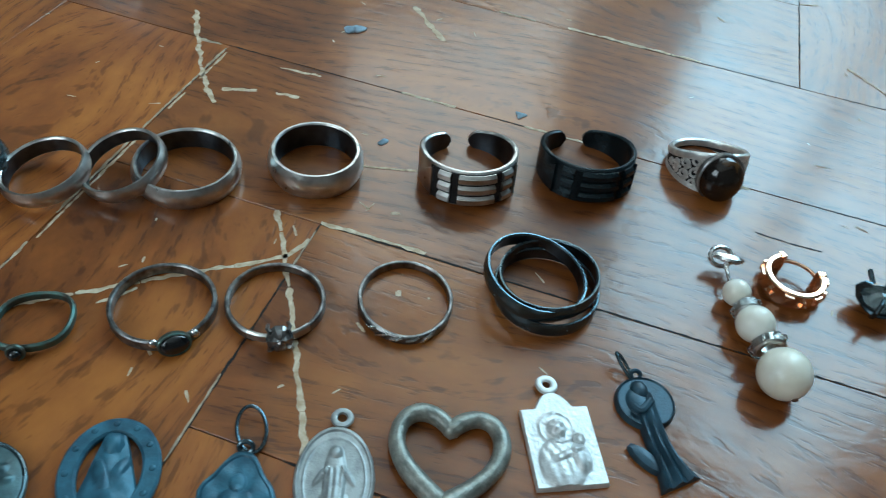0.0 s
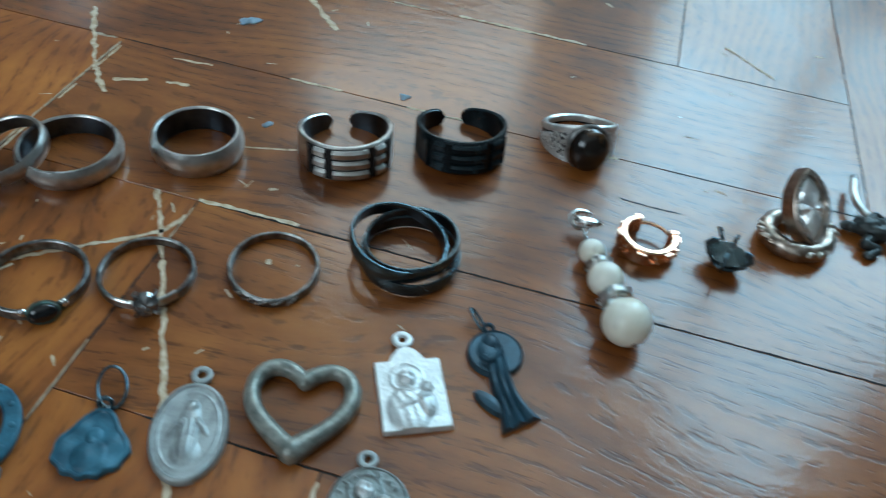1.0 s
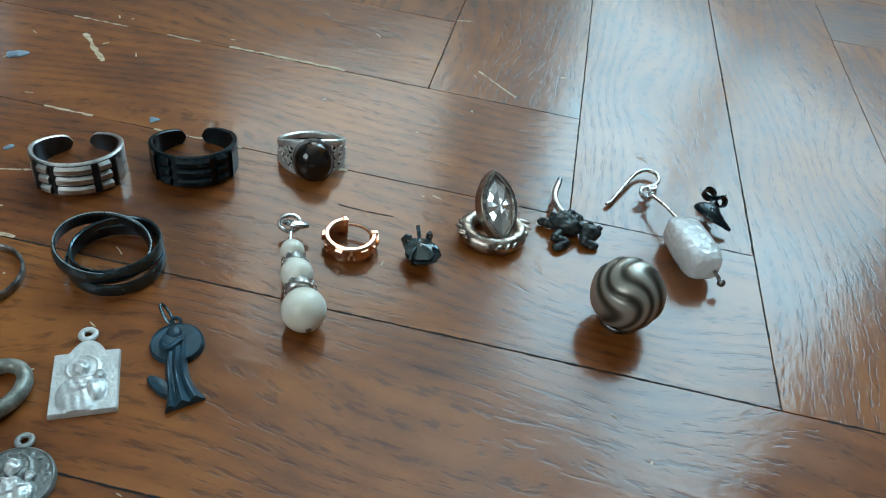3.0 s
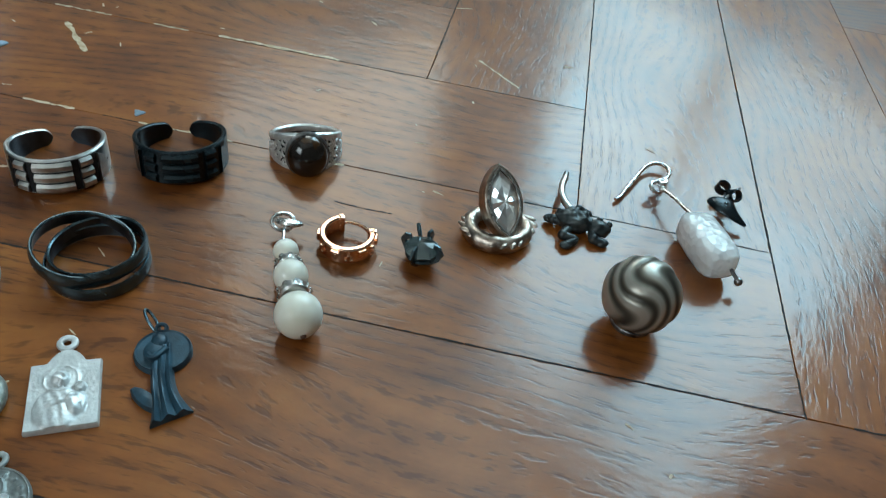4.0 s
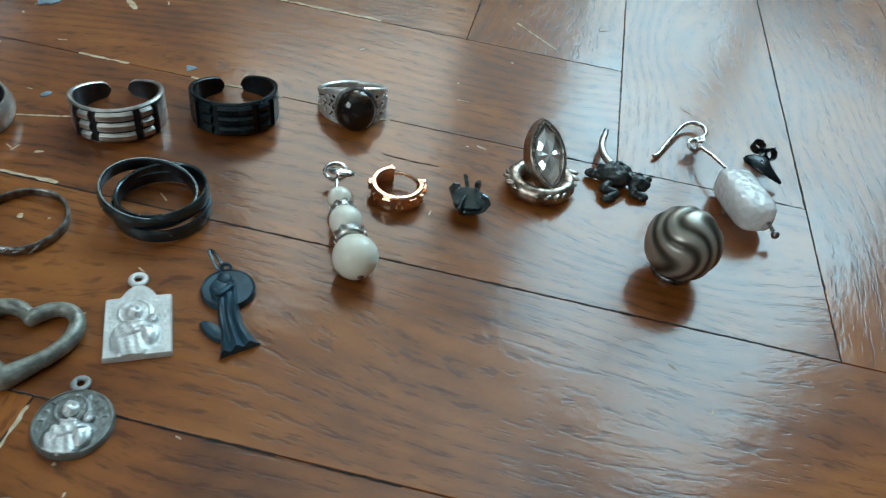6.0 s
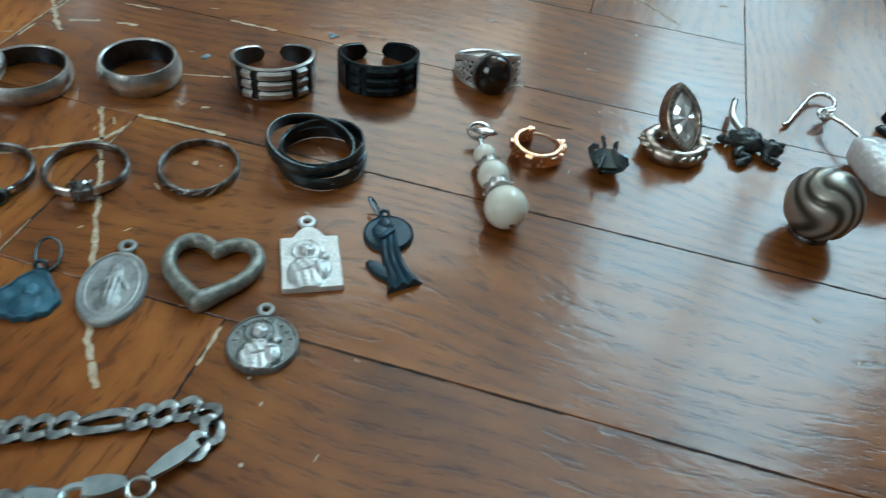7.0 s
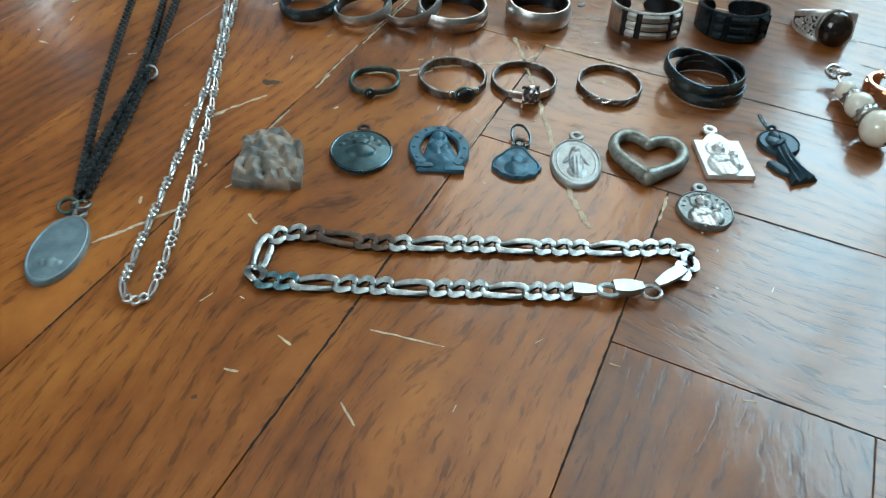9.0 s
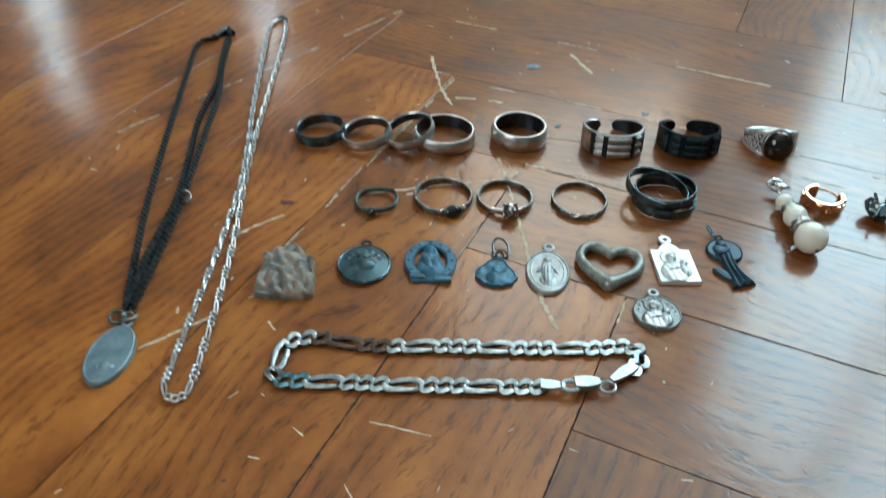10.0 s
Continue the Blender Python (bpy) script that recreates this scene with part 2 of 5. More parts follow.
FROGMETAL = solid("dark_green_metal", (0.075, 0.085, 0.085), (0.022, 0.026, 0.028), 0.6, 0.40, scale=420)
DARKCHAIN = solid("dark_chain_metal", (0.070, 0.078, 0.080), (0.020, 0.023, 0.025), 0.9, 0.38, scale=500)
PAPER = solid("pale_blue_chip", (0.34, 0.44, 0.52), (0.22, 0.30, 0.38), 0, 0.7)
SMOKEFOIL = solid("smoky_foil", (0.30, 0.28, 0.27), (0.13, 0.12, 0.115), 0.7, 0.12, 0.04, bump=0.02)
TEALSILVER = solid("teal_tinted_silver", (0.26, 0.42, 0.46), (0.09, 0.16, 0.19), 1, 0.36, scale=420)
LINKSIDE = solid("dark_link_side", (0.15, 0.155, 0.155), (0.035, 0.038, 0.040), 1, 0.42, scale=420)
TAGMETAL = solid("dull_clasp_silver", (0.56, 0.62, 0.63), (0.36, 0.41, 0.42), 1, 0.42, scale=200)
FOIL = solid("mirror_foil", (0.90, 0.92, 0.92), (0.78, 0.82, 0.83), 0.7, 0.10, 0.03, bump=0.02)
CRYSTAL = glass("clear_crystal", (0.93, 0.96, 0.97), 0.02, 1.7)
SMOKE = glass("smoky_crystal", (0.30, 0.37, 0.36), 0.05, 1.6, weight=0.8)
def milky(m, weight, scale):
    """Lets light wander inside a translucent thing."""
    bsdf = m.node_tree.nodes["Principled BSDF"]
    bsdf.inputs["Subsurface Weight"].default_value, bsdf.inputs["Subsurface Scale"].default_value = weight, scale
    bsdf.inputs["Subsurface Radius"].default_value = (1.0, 1.0, 1.0)


milky(PEARL, 0.35, 0.002)
FROST = glass("crackled_quartz", (0.99, 1.0, 1.0), 0.16, 1.5, cracks=520, weight=0.25)
milky(FROST, 0.35, 0.003)


# ---- mesh helpers ----
def link_mesh(name, bm, mat, smooth=True, angle=40):
    bmesh.ops.recalc_face_normals(bm, faces=bm.faces)
    bm.transform(Matrix.Scale(CM, 4))
    for f in bm.faces:
        f.smooth = smooth
    if smooth:
        lim = radians(angle)
        for e in bm.edges:
            if len(e.link_faces) == 2 and e.calc_face_angle(0) > lim:
                e.smooth = False
    me = bpy.data.meshes.new(name)
    bm.to_mesh(me)
    bm.free()
    for m in (mat if isinstance(mat, (list, tuple)) else [mat]):
        me.materials.append(m)
    return me


def at(x, y, z=0.0, rz=0.0, rx=0.0, ry=0.0):
    return pose(x * CM, y * CM, z * CM, rx, ry, rz)


def thing(name, m, label, category, group="", kind="", bm=None, mat=None, angle=40):
    """A top-level thing: one mesh, or an empty that carries its parts."""
    ob = new(name, link_mesh(name, bm, mat, angle=angle) if bm else None)
    if not bm:
        ob.empty_display_size = 0.005
    ob.matrix_world = m
    return tagged(ob, label, category, group, kind)


def part(name, bm, mat, parent, label="", m=None, angle=40, kind=""):
    ob = new(name, bm if isinstance(bm, bpy.types.Mesh) else link_mesh(name, bm, mat, angle=angle))
    ob.parent = parent
    if m is not None:
        ob.matrix_local = m
    return tagged(ob, label, kind=kind)


def sweep(bm, pts, section, closed=False, up=(0, 0, 1), scale=None, caps=True, mat=0, inside=()):
    """Carries a closed section (out, up) along a path."""
    pts, up, n = [Vector(p) for p in pts], Vector(up), len(pts)
    rows = []
    for i, p in enumerate(pts):
        a = pts[(i - 1) % n] if closed or i else pts[0]
        b = pts[(i + 1) % n] if closed or i < n - 1 else pts[-1]
        t = (b - a).normalized()
        side = t.cross(up)
        side = side.normalized() if side.length > 1e-6 else Vector((1, 0, 0))
        top = side.cross(t)
        k = scale(i / (n if closed else n - 1)) if scale else 1.0
        ka, kb = k if isinstance(k, tuple) else (k, k)
        rows.append([bm.verts.new(p + side * u * ka + top * v * kb) for u, v in section])
    s = len(section)
    for i in range(n if closed else n - 1):
        for j in range(s):
            f = bm.faces.new((rows[i][j], rows[i][(j + 1) % s], rows[(i + 1) % n][(j + 1) % s], rows[(i + 1) % n][j]))
            f.material_index = 1 if j in inside else mat
    if caps and not closed:
        bm.faces.new(rows[0]).material_index = mat
        bm.faces.new(rows[-1][::-1]).material_index = mat
    return bm


def eased(points, n=6):
    """A smooth curve through a few points."""
    p = [Vector(q) for q in points]
    out = []
    for i in range(len(p) - 1):
        a, b, c, d = p[max(i - 1, 0)], p[i], p[i + 1], p[min(i + 2, len(p) - 1)]
        for k in range(n):
            t = k / n
            out.append(0.5 * ((2 * b) + (c - a) * t + (2 * a - 5 * b + 4 * c - d) * t * t + (3 * b - a - 3 * c + d) * t ** 3))
    return out + [p[-1]]


def disc(r, n=8, ry=None):
    return [(r * math.cos(2 * math.pi * i / n), (ry or r) * math.sin(2 * math.pi * i / n)) for i in range(n)]


def slab_section(w, h, c):
    """A rectangle with cut corners."""
    a, b = w / 2, h / 2
    return [(-a, -b + c), (-a + c, -b), (a - c, -b), (a, -b + c), (a, b - c), (a - c, b), (-a + c, b), (-a, b - c)]


def dome_section(th, h, bulge, n=7):
    """A band: flat inside, domed outside."""
    pts = [(-th / 2, h / 2 - 0.03), (-th / 2, -h / 2 + 0.03), (-th / 2 + 0.03, -h / 2)]
    for i in range(n):
        s = -1 + 2 * i / (n - 1)
        pts.append((th / 2 - 0.02 + bulge * (1 - s * s), s * h / 2))
    return pts + [(-th / 2 + 0.03, h / 2)]


def arc(rx, ry, a0, a1, n, z=0.0, c=(0, 0)):
    return [(c[0] + rx * math.cos(radians(a0 + (a1 - a0) * i / (n - 1))), c[1] + ry * math.sin(radians(a0 + (a1 - a0) * i / (n - 1))), z) for i in range(n)]


def loop(rx, ry, n, z=0.0, c=(0, 0)):
    return arc(rx, ry, 0, 360 * (n - 1) / n, n, z, c)


def ball(bm, c, r, n=10, m=None, mat=0):
    """An ellipsoid; r is a number or three half axes."""
    r = Vector((r, r, r)) if isinstance(r, (int, float)) else Vector(r)
    mm = Matrix.Translation(c) @ (m or Matrix()) @ Matrix.Diagonal((*r, 1))
    made = bmesh.ops.create_uvsphere(bm, u_segments=n + 4, v_segments=n, radius=1, matrix=mm)
    for v in made["verts"]:
        for f in v.link_faces:
            f.material_index = mat
    return bm


def box(bm, c, s, m=None, cut=0.0, mat=0):
    made = bmesh.ops.create_cube(bm, size=1, matrix=(Matrix.Translation(c) @ (m or Matrix()) @ Matrix.Diagonal((*s, 1))))
    for v in made["verts"]:
        for f in v.link_faces:
            f.material_index = mat
    if cut:
        edges = list({e for v in made["verts"] for e in v.link_edges})
        bmesh.ops.bevel(bm, geom=edges, offset=cut, segments=2, affect="EDGES", profile=0.6)
    return bm


def relief(bm, rim, height, thick, nr=26, nt=88, edge=0.05, c=(0, 0)):
    """A flat piece with a star-shaped outline rim(angle) and a modelled face: height(x, y, q), q from 0 in the middle to 1 at the rim."""
    top = []
    mid = bm.verts.new((c[0], c[1], thick + height(0, 0, 0)))
    for i in range(1, nr + 1):
        q, row = i / nr, []
        for j in range(nt):
            a = 2 * math.pi * j / nt
            r = rim(a) * q
            x, y = r * math.cos(a), r * math.sin(a)
            drop = max(0.0, (q - 1 + edge) / edge)
            row.append(bm.verts.new((c[0] + x, c[1] + y, thick + height(x, y, q) * (1 - drop) - 0.35 * thick * drop ** 2)))
        top.append(row)
    low = [bm.verts.new((c[0] + rim(2 * math.pi * j / nt) * math.cos(2 * math.pi * j / nt), c[1] + rim(2 * math.pi * j / nt) * math.sin(2 * math.pi * j / nt), 0.0)) for j in range(nt)]
    for j in range(nt):
        k = (j + 1) % nt
        bm.faces.new((mid, top[0][j], top[0][k]))
        for i in range(nr - 1):
            bm.faces.new((top[i][j], top[i + 1][j], top[i + 1][k], top[i][k]))
        bm.faces.new((top[-1][j], low[j], low[k], top[-1][k]))
    bm.faces.new(low[::-1])
    return bm


def bump(x, y, cx, cy, rx, ry, h, turn=0.0):
    """A smooth rounded mound of half axes rx, ry."""
    dx, dy = x - cx, y - cy
    a = radians(turn)
    u, v = (dx * math.cos(a) + dy * math.sin(a)) / rx, (-dx * math.sin(a) + dy * math.cos(a)) / ry
    d = u * u + v * v
    return h * math.sqrt(1 - d) if d < 1 else 0.0


def ellipse(a, b, turn=0.0):
    return lambda t: a * b / math.hypot(b * math.cos(t - radians(turn)), a * math.sin(t - radians(turn)))


def eyelet(parent, c, r, wire, mat, m=None, name="eyelet", tall=None):
    """The small loop by which a pendant hangs."""
    bm = sweep(bmesh.new(), loop(r, tall or r, 20), disc(wire, 8, wire * 0.8), True)
    return part(name, bm, mat, parent, m=m if m is not None else at(c[0], c[1], c[2]))


# ---- structure ----
def boxes(name, blocks, mat, label, category="wall"):
    bm = bmesh.new()
    for c, s in blocks:
        box(bm, Vector(c) / CM, Vector(s) / CM)
    ob = new(name, link_mesh(name, bm, mat, smooth=False))
    ob.matrix_world = ROOM
    return tagged(ob, label, category, kind="structure")


W, D = EAST + WEST, NORTH + SOUTH
CX, CY = (EAST - WEST) / 2, (NORTH - SOUTH) / 2
boxes("subfloor", [((CX, CY, -0.045), (W + 0.4, D + 0.4, 0.06))], JOINT, "dark dirty screed below the parquet joints", "floor")
boxes("ceiling", [((CX, CY, HIGH + 0.1), (W + 0.4, D + 0.4, 0.2))], PAINT, "plain white painted ceiling", "ceiling")
# opening added for the west fill
WY0, WY1, WZ0, WZ1 = -1.30, 0.10, 0.90, 2.30
boxes("wall_west", [((-WEST - 0.1, (-SOUTH + WY0) / 2, HIGH / 2), (0.2, WY0 + SOUTH, HIGH)), ((-WEST - 0.1, (WY1 + NORTH) / 2, HIGH / 2), (0.2, NORTH - WY1, HIGH)),
                    ((-WEST - 0.1, (WY0 + WY1) / 2, WZ0 / 2), (0.2, WY1 - WY0, WZ0)), ((-WEST - 0.1, (WY0 + WY1) / 2, (WZ1 + HIGH) / 2), (0.2, WY1 - WY0, HIGH - WZ1))],
      PLASTER, "grey-beige plaster wall with an added square window")
boxes("wall_south", [((CX, -SOUTH - 0.1, HIGH / 2), (W + 0.4, 0.2, HIGH))], PLASTER, "plain grey-beige plaster wall behind the parquet")
Y0, Y1, SILL, TOP = 0.34, 1.60, 0.68, 2.66
boxes("wall_east", [((EAST + 0.1, (-SOUTH + Y0) / 2, HIGH / 2), (0.2, Y0 + SOUTH, HIGH)),
                    ((EAST + 0.1, (Y1 + NORTH) / 2, HIGH / 2), (0.2, NORTH - Y1, HIGH)),
                    ((EAST + 0.1, (Y0 + Y1) / 2, (TOP + HIGH) / 2), (0.2, Y1 - Y0, HIGH - TOP)),
                    ((EAST + 0.1, (Y0 + Y1) / 2, SILL / 2), (0.2, Y1 - Y0, SILL))],
      PLASTER, "grey-beige plaster wall with a wide window")
S0, S1, SW, SL, SR = 0.385, 0.99, 0.045, -0.41, 0.17
H0, H1, HZ0, HZ1 = 0.78, 1.76, 1.20, 2.66          # added opening high in the same wall, for the north fill
boxes("wall_north", [(((SL - SW - WEST - 0.2) / 2, NORTH + 0.1, HIGH / 2), (SL - SW + WEST + 0.2, 0.2, HIGH)),
                     (((SL + SR) / 2, NORTH + 0.1, HIGH / 2), (SR - SL - 2 * SW, 0.2, HIGH)),
                     (((SR + SW + H0) / 2, NORTH + 0.1, HIGH / 2), (H0 - SR - SW, 0.2, HIGH)),
                     (((H0 + H1) / 2, NORTH + 0.1, HZ0 / 2), (H1 - H0, 0.2, HZ0)), (((H0 + H1) / 2, NORTH + 0.1, (HZ1 + HIGH) / 2), (H1 - H0, 0.2, HIGH - HZ1)),
                     (((H1 + EAST + 0.2) / 2, NORTH + 0.1, HIGH / 2), (EAST + 0.2 - H1, 0.2, HIGH)),
                     ((SL, NORTH + 0.1, S0 / 2), (2 * SW, 0.2, S0)), ((SL, NORTH + 0.1, (S1 + HIGH) / 2), (2 * SW, 0.2, HIGH - S1)),
                     ((SR, NORTH + 0.1, S0 / 2), (2 * SW, 0.2, S0)), ((SR, NORTH + 0.1, (S1 + HIGH) / 2), (2 * SW, 0.2, HIGH - S1))],
      PLASTER, "grey-beige plaster wall with an added high opening and two narrow windows")


def window(name, lo, hi, z0, z1, m, bars):
    """A painted frame in an opening, with upright bars."""
    root = new(name)
    root.matrix_world = ROOM @ m
    tagged(root, "white painted wooden window frame in the wall", "window", kind="structure")
    t = 0.05
    for nm, c, s in [("frame_rail", (0, (lo + hi) / 2, z0 + t / 2), (0.06, hi - lo, t)), ("frame_rail", (0, (lo + hi) / 2, z1 - t / 2), (0.06, hi - lo, t))] + [
            ("frame_stile", (0, y, (z0 + z1) / 2), (0.06, t, z1 - z0 - 2 * t)) for y in [lo + t / 2, hi - t / 2] + bars]:
        part(nm, box(bmesh.new(), Vector(c) / CM, Vector(s) / CM, cut=0.4), PAINT, root)


window("window_1", Y0, Y1, SILL, TOP, pose(EAST + 0.03, 0, 0), [0.97])
# unseen frame, added around the west fill
window("fill_window", WY0, WY1, WZ0, WZ1, pose(-WEST - 0.03, 0, 0), [-0.60])
for nm, x in (("window_2", SL), ("window_3", SR)):
    root = new(nm)
    root.matrix_world = ROOM @ pose(x, NORTH + 0.03, 0)
    tagged(root, "narrow white painted window with a crossbar", "window", kind="structure")
    for z in (S0 + 0.02, 0.72, S1 - 0.02):
        part("frame_rail", box(bmesh.new(), (0, 0, z / CM), (2 * SW / CM, 6, 4), cut=0.3), PAINT, root)


# ---- rings of the far row ----
ROW_1, ROW_2, ROW_3 = "rings of the far row", "rings of the middle row", "pendants in the row"


def plain_band(x, y, r, h, label, lift=0.0, lean=0.0, toward=0.0, mat=SILVER, th=0.10, bulge=0.05, group=ROW_1):
    """A plain finger ring lying on its edge; lean raises one side by that many degrees."""
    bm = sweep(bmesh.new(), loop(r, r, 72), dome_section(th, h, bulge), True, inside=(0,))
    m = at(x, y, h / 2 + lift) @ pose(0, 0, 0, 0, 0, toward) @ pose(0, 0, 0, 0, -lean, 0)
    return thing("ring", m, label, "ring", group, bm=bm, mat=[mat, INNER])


plain_band(-11.30, 8.52, 0.90, 0.42, "thin blue-tarnished silver band leaning on its neighbour", 0.08, 5, 10, STEELBLUE, 0.09, 0.06)
plain_band(-9.50, 8.19, 0.90, 0.40, "thin silver band leaning against the next ring", 0.16, 10, 18, SILVER, 0.09, 0.06)
plain_band(-7.86, 8.29, 0.92, 0.38, "thin silver band propped on a wider ring", 0.26, 17, 26, SILVER, 0.09, 0.06)
plain_band(-6.52, 8.39, 1.10, 0.54, "plain worn silver band lying on the parquet", bulge=0.09)
plain_band(-3.60, 8.55, 0.98, 0.68, "wide plain satin silver band lying on the parquet", bulge=0.11)


def barred_ring(m, label, body, bar, groove):
    """An open band with three rows of raised bars and end facets; it narrows towards the gap at its back."""
    a, b, h = 1.12, 1.12, 0.94
    root = thing("ring", m @ at(0, -b, 0) @ pose(0, 0, 0, -7.0, 0, 0) @ at(0, b, 0), label, "ring", ROW_1)

    def narrow(s):
        k = abs(s - 0.5) * 2
        end = math.sqrt(max(0.03, 1 - max(0.0, (k - 0.93) / 0.07) ** 2))
        return (1.0, (1.0 if k < 0.5 else 1.0 - 0.55 * ((k - 0.5) / 0.5) ** 1.3) * end)

    pts = arc(a, b, -90 - 168, -90 + 168, 110, h / 2)
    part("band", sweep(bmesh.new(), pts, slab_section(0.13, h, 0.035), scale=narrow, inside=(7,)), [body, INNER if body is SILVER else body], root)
    part("recessed_panel", sweep(bmesh.new(), arc(a + 0.07, b + 0.07, -148, -34, 40, h / 2), slab_section(0.03, h - 0.10, 0.01)), groove, root, "darkened groove between the bars")
    bars = bmesh.new()
    sweep(bars, arc(a + 0.09, b + 0.09, -112, -71, 20), slab_section(0.17, 0.25, 0.07))
    long_bar = link_mesh("bar", bars, bar)
    for z in (0.185, 0.47, 0.755):
        part("bar", long_bar, bar, root, m=at(0, 0, z))
        for lo, hi in ((-135, -121), (-62, -47)):
            part("block", sweep(bmesh.new(), arc(a + 0.09, b + 0.09, lo, hi, 8, z), slab_section(0.17, 0.25, 0.07)), bar, root)
    for mid, far in ((-38, -8), (-144, -174)):
        bm = bmesh.new()
        tri = []
        for q in (0.0, 1.0):
            for ang, z in ((mid, 0.08), (mid, h - 0.08), (far, h / 2)):
                rr = 0.05 + 0.10 * q * (1.0 if ang == mid else 0.3)
                tri.append(bm.verts.new(((a + rr) * math.cos(radians(ang)), (b + rr) * math.sin(radians(ang)), z)))
        for f in ((0, 1, 2), (3, 5, 4), (0, 3, 4, 1), (1, 4, 5, 2), (2, 5, 3, 0)):
            bm.faces.new([tri[i] for i in f])
        part("facet", bm, bar, root)
    return root


barred_ring(at(0.02, 8.36, 0, 2), "open silver ring with three rows of raised bars and dark grooves", SILVER, SILVER, OXIDE)
barred_ring(at(3.00, 8.40, 0, 0), "open black metal ring with three rows of raised bars", BLACKMETAL, BLACKMETAL, BLACKMETAL)


def stone_ring(m):
    root = thing("ring", m @ at(0, -1, 0) @ pose(0, 0, 0, -15, 0, 0) @ at(0, 1, -0.04), "silver filigree ring with a dark brown domed stone", "ring", ROW_1)
    r, h = 0.92, 1.08

    def wide(s):
        return (1.0, 0.38 + 0.92 * (0.5 + 0.5 * math.cos(radians(360 * s - 180))) ** 1.7)

    # two rims of the shank, which part towards the stone, and the plate between them
    for sgn in (-1, 1):
        pts = [(r * math.cos(radians(g)), r * math.sin(radians(g)), h / 2 + sgn * (0.12 + 0.36 * (0.5 + 0.5 * math.cos(radians(g + 90))) ** 1.7)) for g in range(-90, 270, 5)]
        part("shank_rim", sweep(bmesh.new(), pts, disc(0.085, 8, 0.11), True), WHITESILVER, root)
    part("shank", sweep(bmesh.new(), arc(r, r, 90, 445, 90, h / 2), slab_section(0.08, 0.72, 0.02), scale=wide), OXIDE, root, "blackened ground behind the filigree")
    for side in (-1, 1):
        for ang, z, s in ((38, 0.82, 0.16), (38, 0.50, 0.17), (38, 0.22, 0.14), (55, 0.69, 0.14), (55, 0.40, 0.14), (71, 0.61, 0.10), (71, 0.46, 0.10), (85, 0.54, 0.09),
                           (46, 0.92, 0.04), (47, 0.64, 0.04), (47, 0.36, 0.04), (63, 0.72, 0.035), (63, 0.54, 0.04), (63, 0.35, 0.035), (79, 0.60, 0.03), (79, 0.47, 0.03), (30, 0.94, 0.04), (30, 0.12, 0.04)):
            g = radians(-90 + side * ang)
            c = Vector(((r + 0.045) * math.cos(g), (r + 0.045) * math.sin(g), z))
            turn = Matrix.Rotation(g, 4, "Z") @ Matrix.Rotation(radians(90), 4, "Y")
            bm = bmesh.new()
            if s > 0.08:
                pts = [(s * (1 - 0.7 * i / 23) * math.cos(i * 0.42), s * (1 - 0.7 * i / 23) * math.sin(i * 0.42), 0) for i in range(24)]
                sweep(bm, pts, disc(0.036, 6))
                part("scroll", bm, WHITESILVER, root, m=Matrix.Translation(c * CM) @ turn)
            else:
                part("bead", ball(bm, (0, 0, 0), s, 8), WHITESILVER, root, m=Matrix.Translation(c * CM))
    seat = Matrix.Translation(Vector((-0.02, -r - 0.04, 0.52)) * CM) @ pose(0, 0, 0, 90, 0, 0)
    part("bezel", sweep(bmesh.new(), loop(0.55, 0.60, 40), slab_section(0.08, 0.20, 0.03), True), TARNISH, root, m=seat)
    bm = bmesh.new()
    relief(bm, ellipse(0.55, 0.60), lambda x, y, q: 0.46 * math.sqrt(max(0.0, 1 - 0.97 * q * q)), 0.06, 16, 40, 0.02)
    part("stone", bm, TIGEREYE, root, "polished dark brown cabochon", m=seat)
    return root


stone_ring(at(6.29, 8.46, 0, -4))


# ---- rings of the middle row ----
def wire_band(root, rx, ry, w, h, mat, a0=None, a1=None, name="band"):
    pts = loop(rx, ry, 64, h / 2) if a0 is None else arc(rx, ry, a0, a1, 60, h / 2)
    return part(name, sweep(bmesh.new(), pts, slab_section(w, h, min(w, h) * 0.25), a0 is None), mat, root)


root = thing("ring", at(-8.92, 4.13, 0, 0), "thin bent greenish ring with a small dark stone", "ring", ROW_2)
bm = bmesh.new()
sweep(bm, [(0.74 * math.cos(g) * (1 - 0.05 * math.cos(2 * g)), 0.70 * math.sin(g) * (1 - 0.10 * abs(math.sin(g)) ** 3) + (0.02 if math.sin(g) > 0 else 0), 0.13 + 0.05 * math.cos(g)) for g in [2 * math.pi * i / 56 for i in range(56)]], disc(0.055, 8, 0.10), True)
part("band", bm, VERDIGRIS, root)
part("setting", sweep(bmesh.new(), loop(0.13, 0.13, 20), disc(0.05, 8), True), VERDIGRIS, root, m=at(-0.14, -0.75, 0.18, 0, 70))
part("stone", ball(bmesh.new(), (-0.14, -0.82, 0.18), (0.12, 0.10, 0.12), 8), BLACKSTONE, root)

root = thing("ring", at(-6.62, 4.42, 0, 0), "thin silver ring with an oval black stone and side beads", "ring", ROW_2)
wire_band(root, 0.98, 0.98, 0.09, 0.26, TARNISH)
seat = at(0.32, -1.00, 0.19, 17, 62)
part("bezel", sweep(bmesh.new(), loop(0.28, 0.20, 36), slab_section(0.06, 0.16, 0.02), True), VERDIGRIS, root, m=seat)
part("stone", relief(bmesh.new(), ellipse(0.275, 0.195), lambda x, y, q: 0.09 * (1 - q * q), 0.09, 8, 32), BLACKSTONE, root, "flat oval black stone", m=seat)
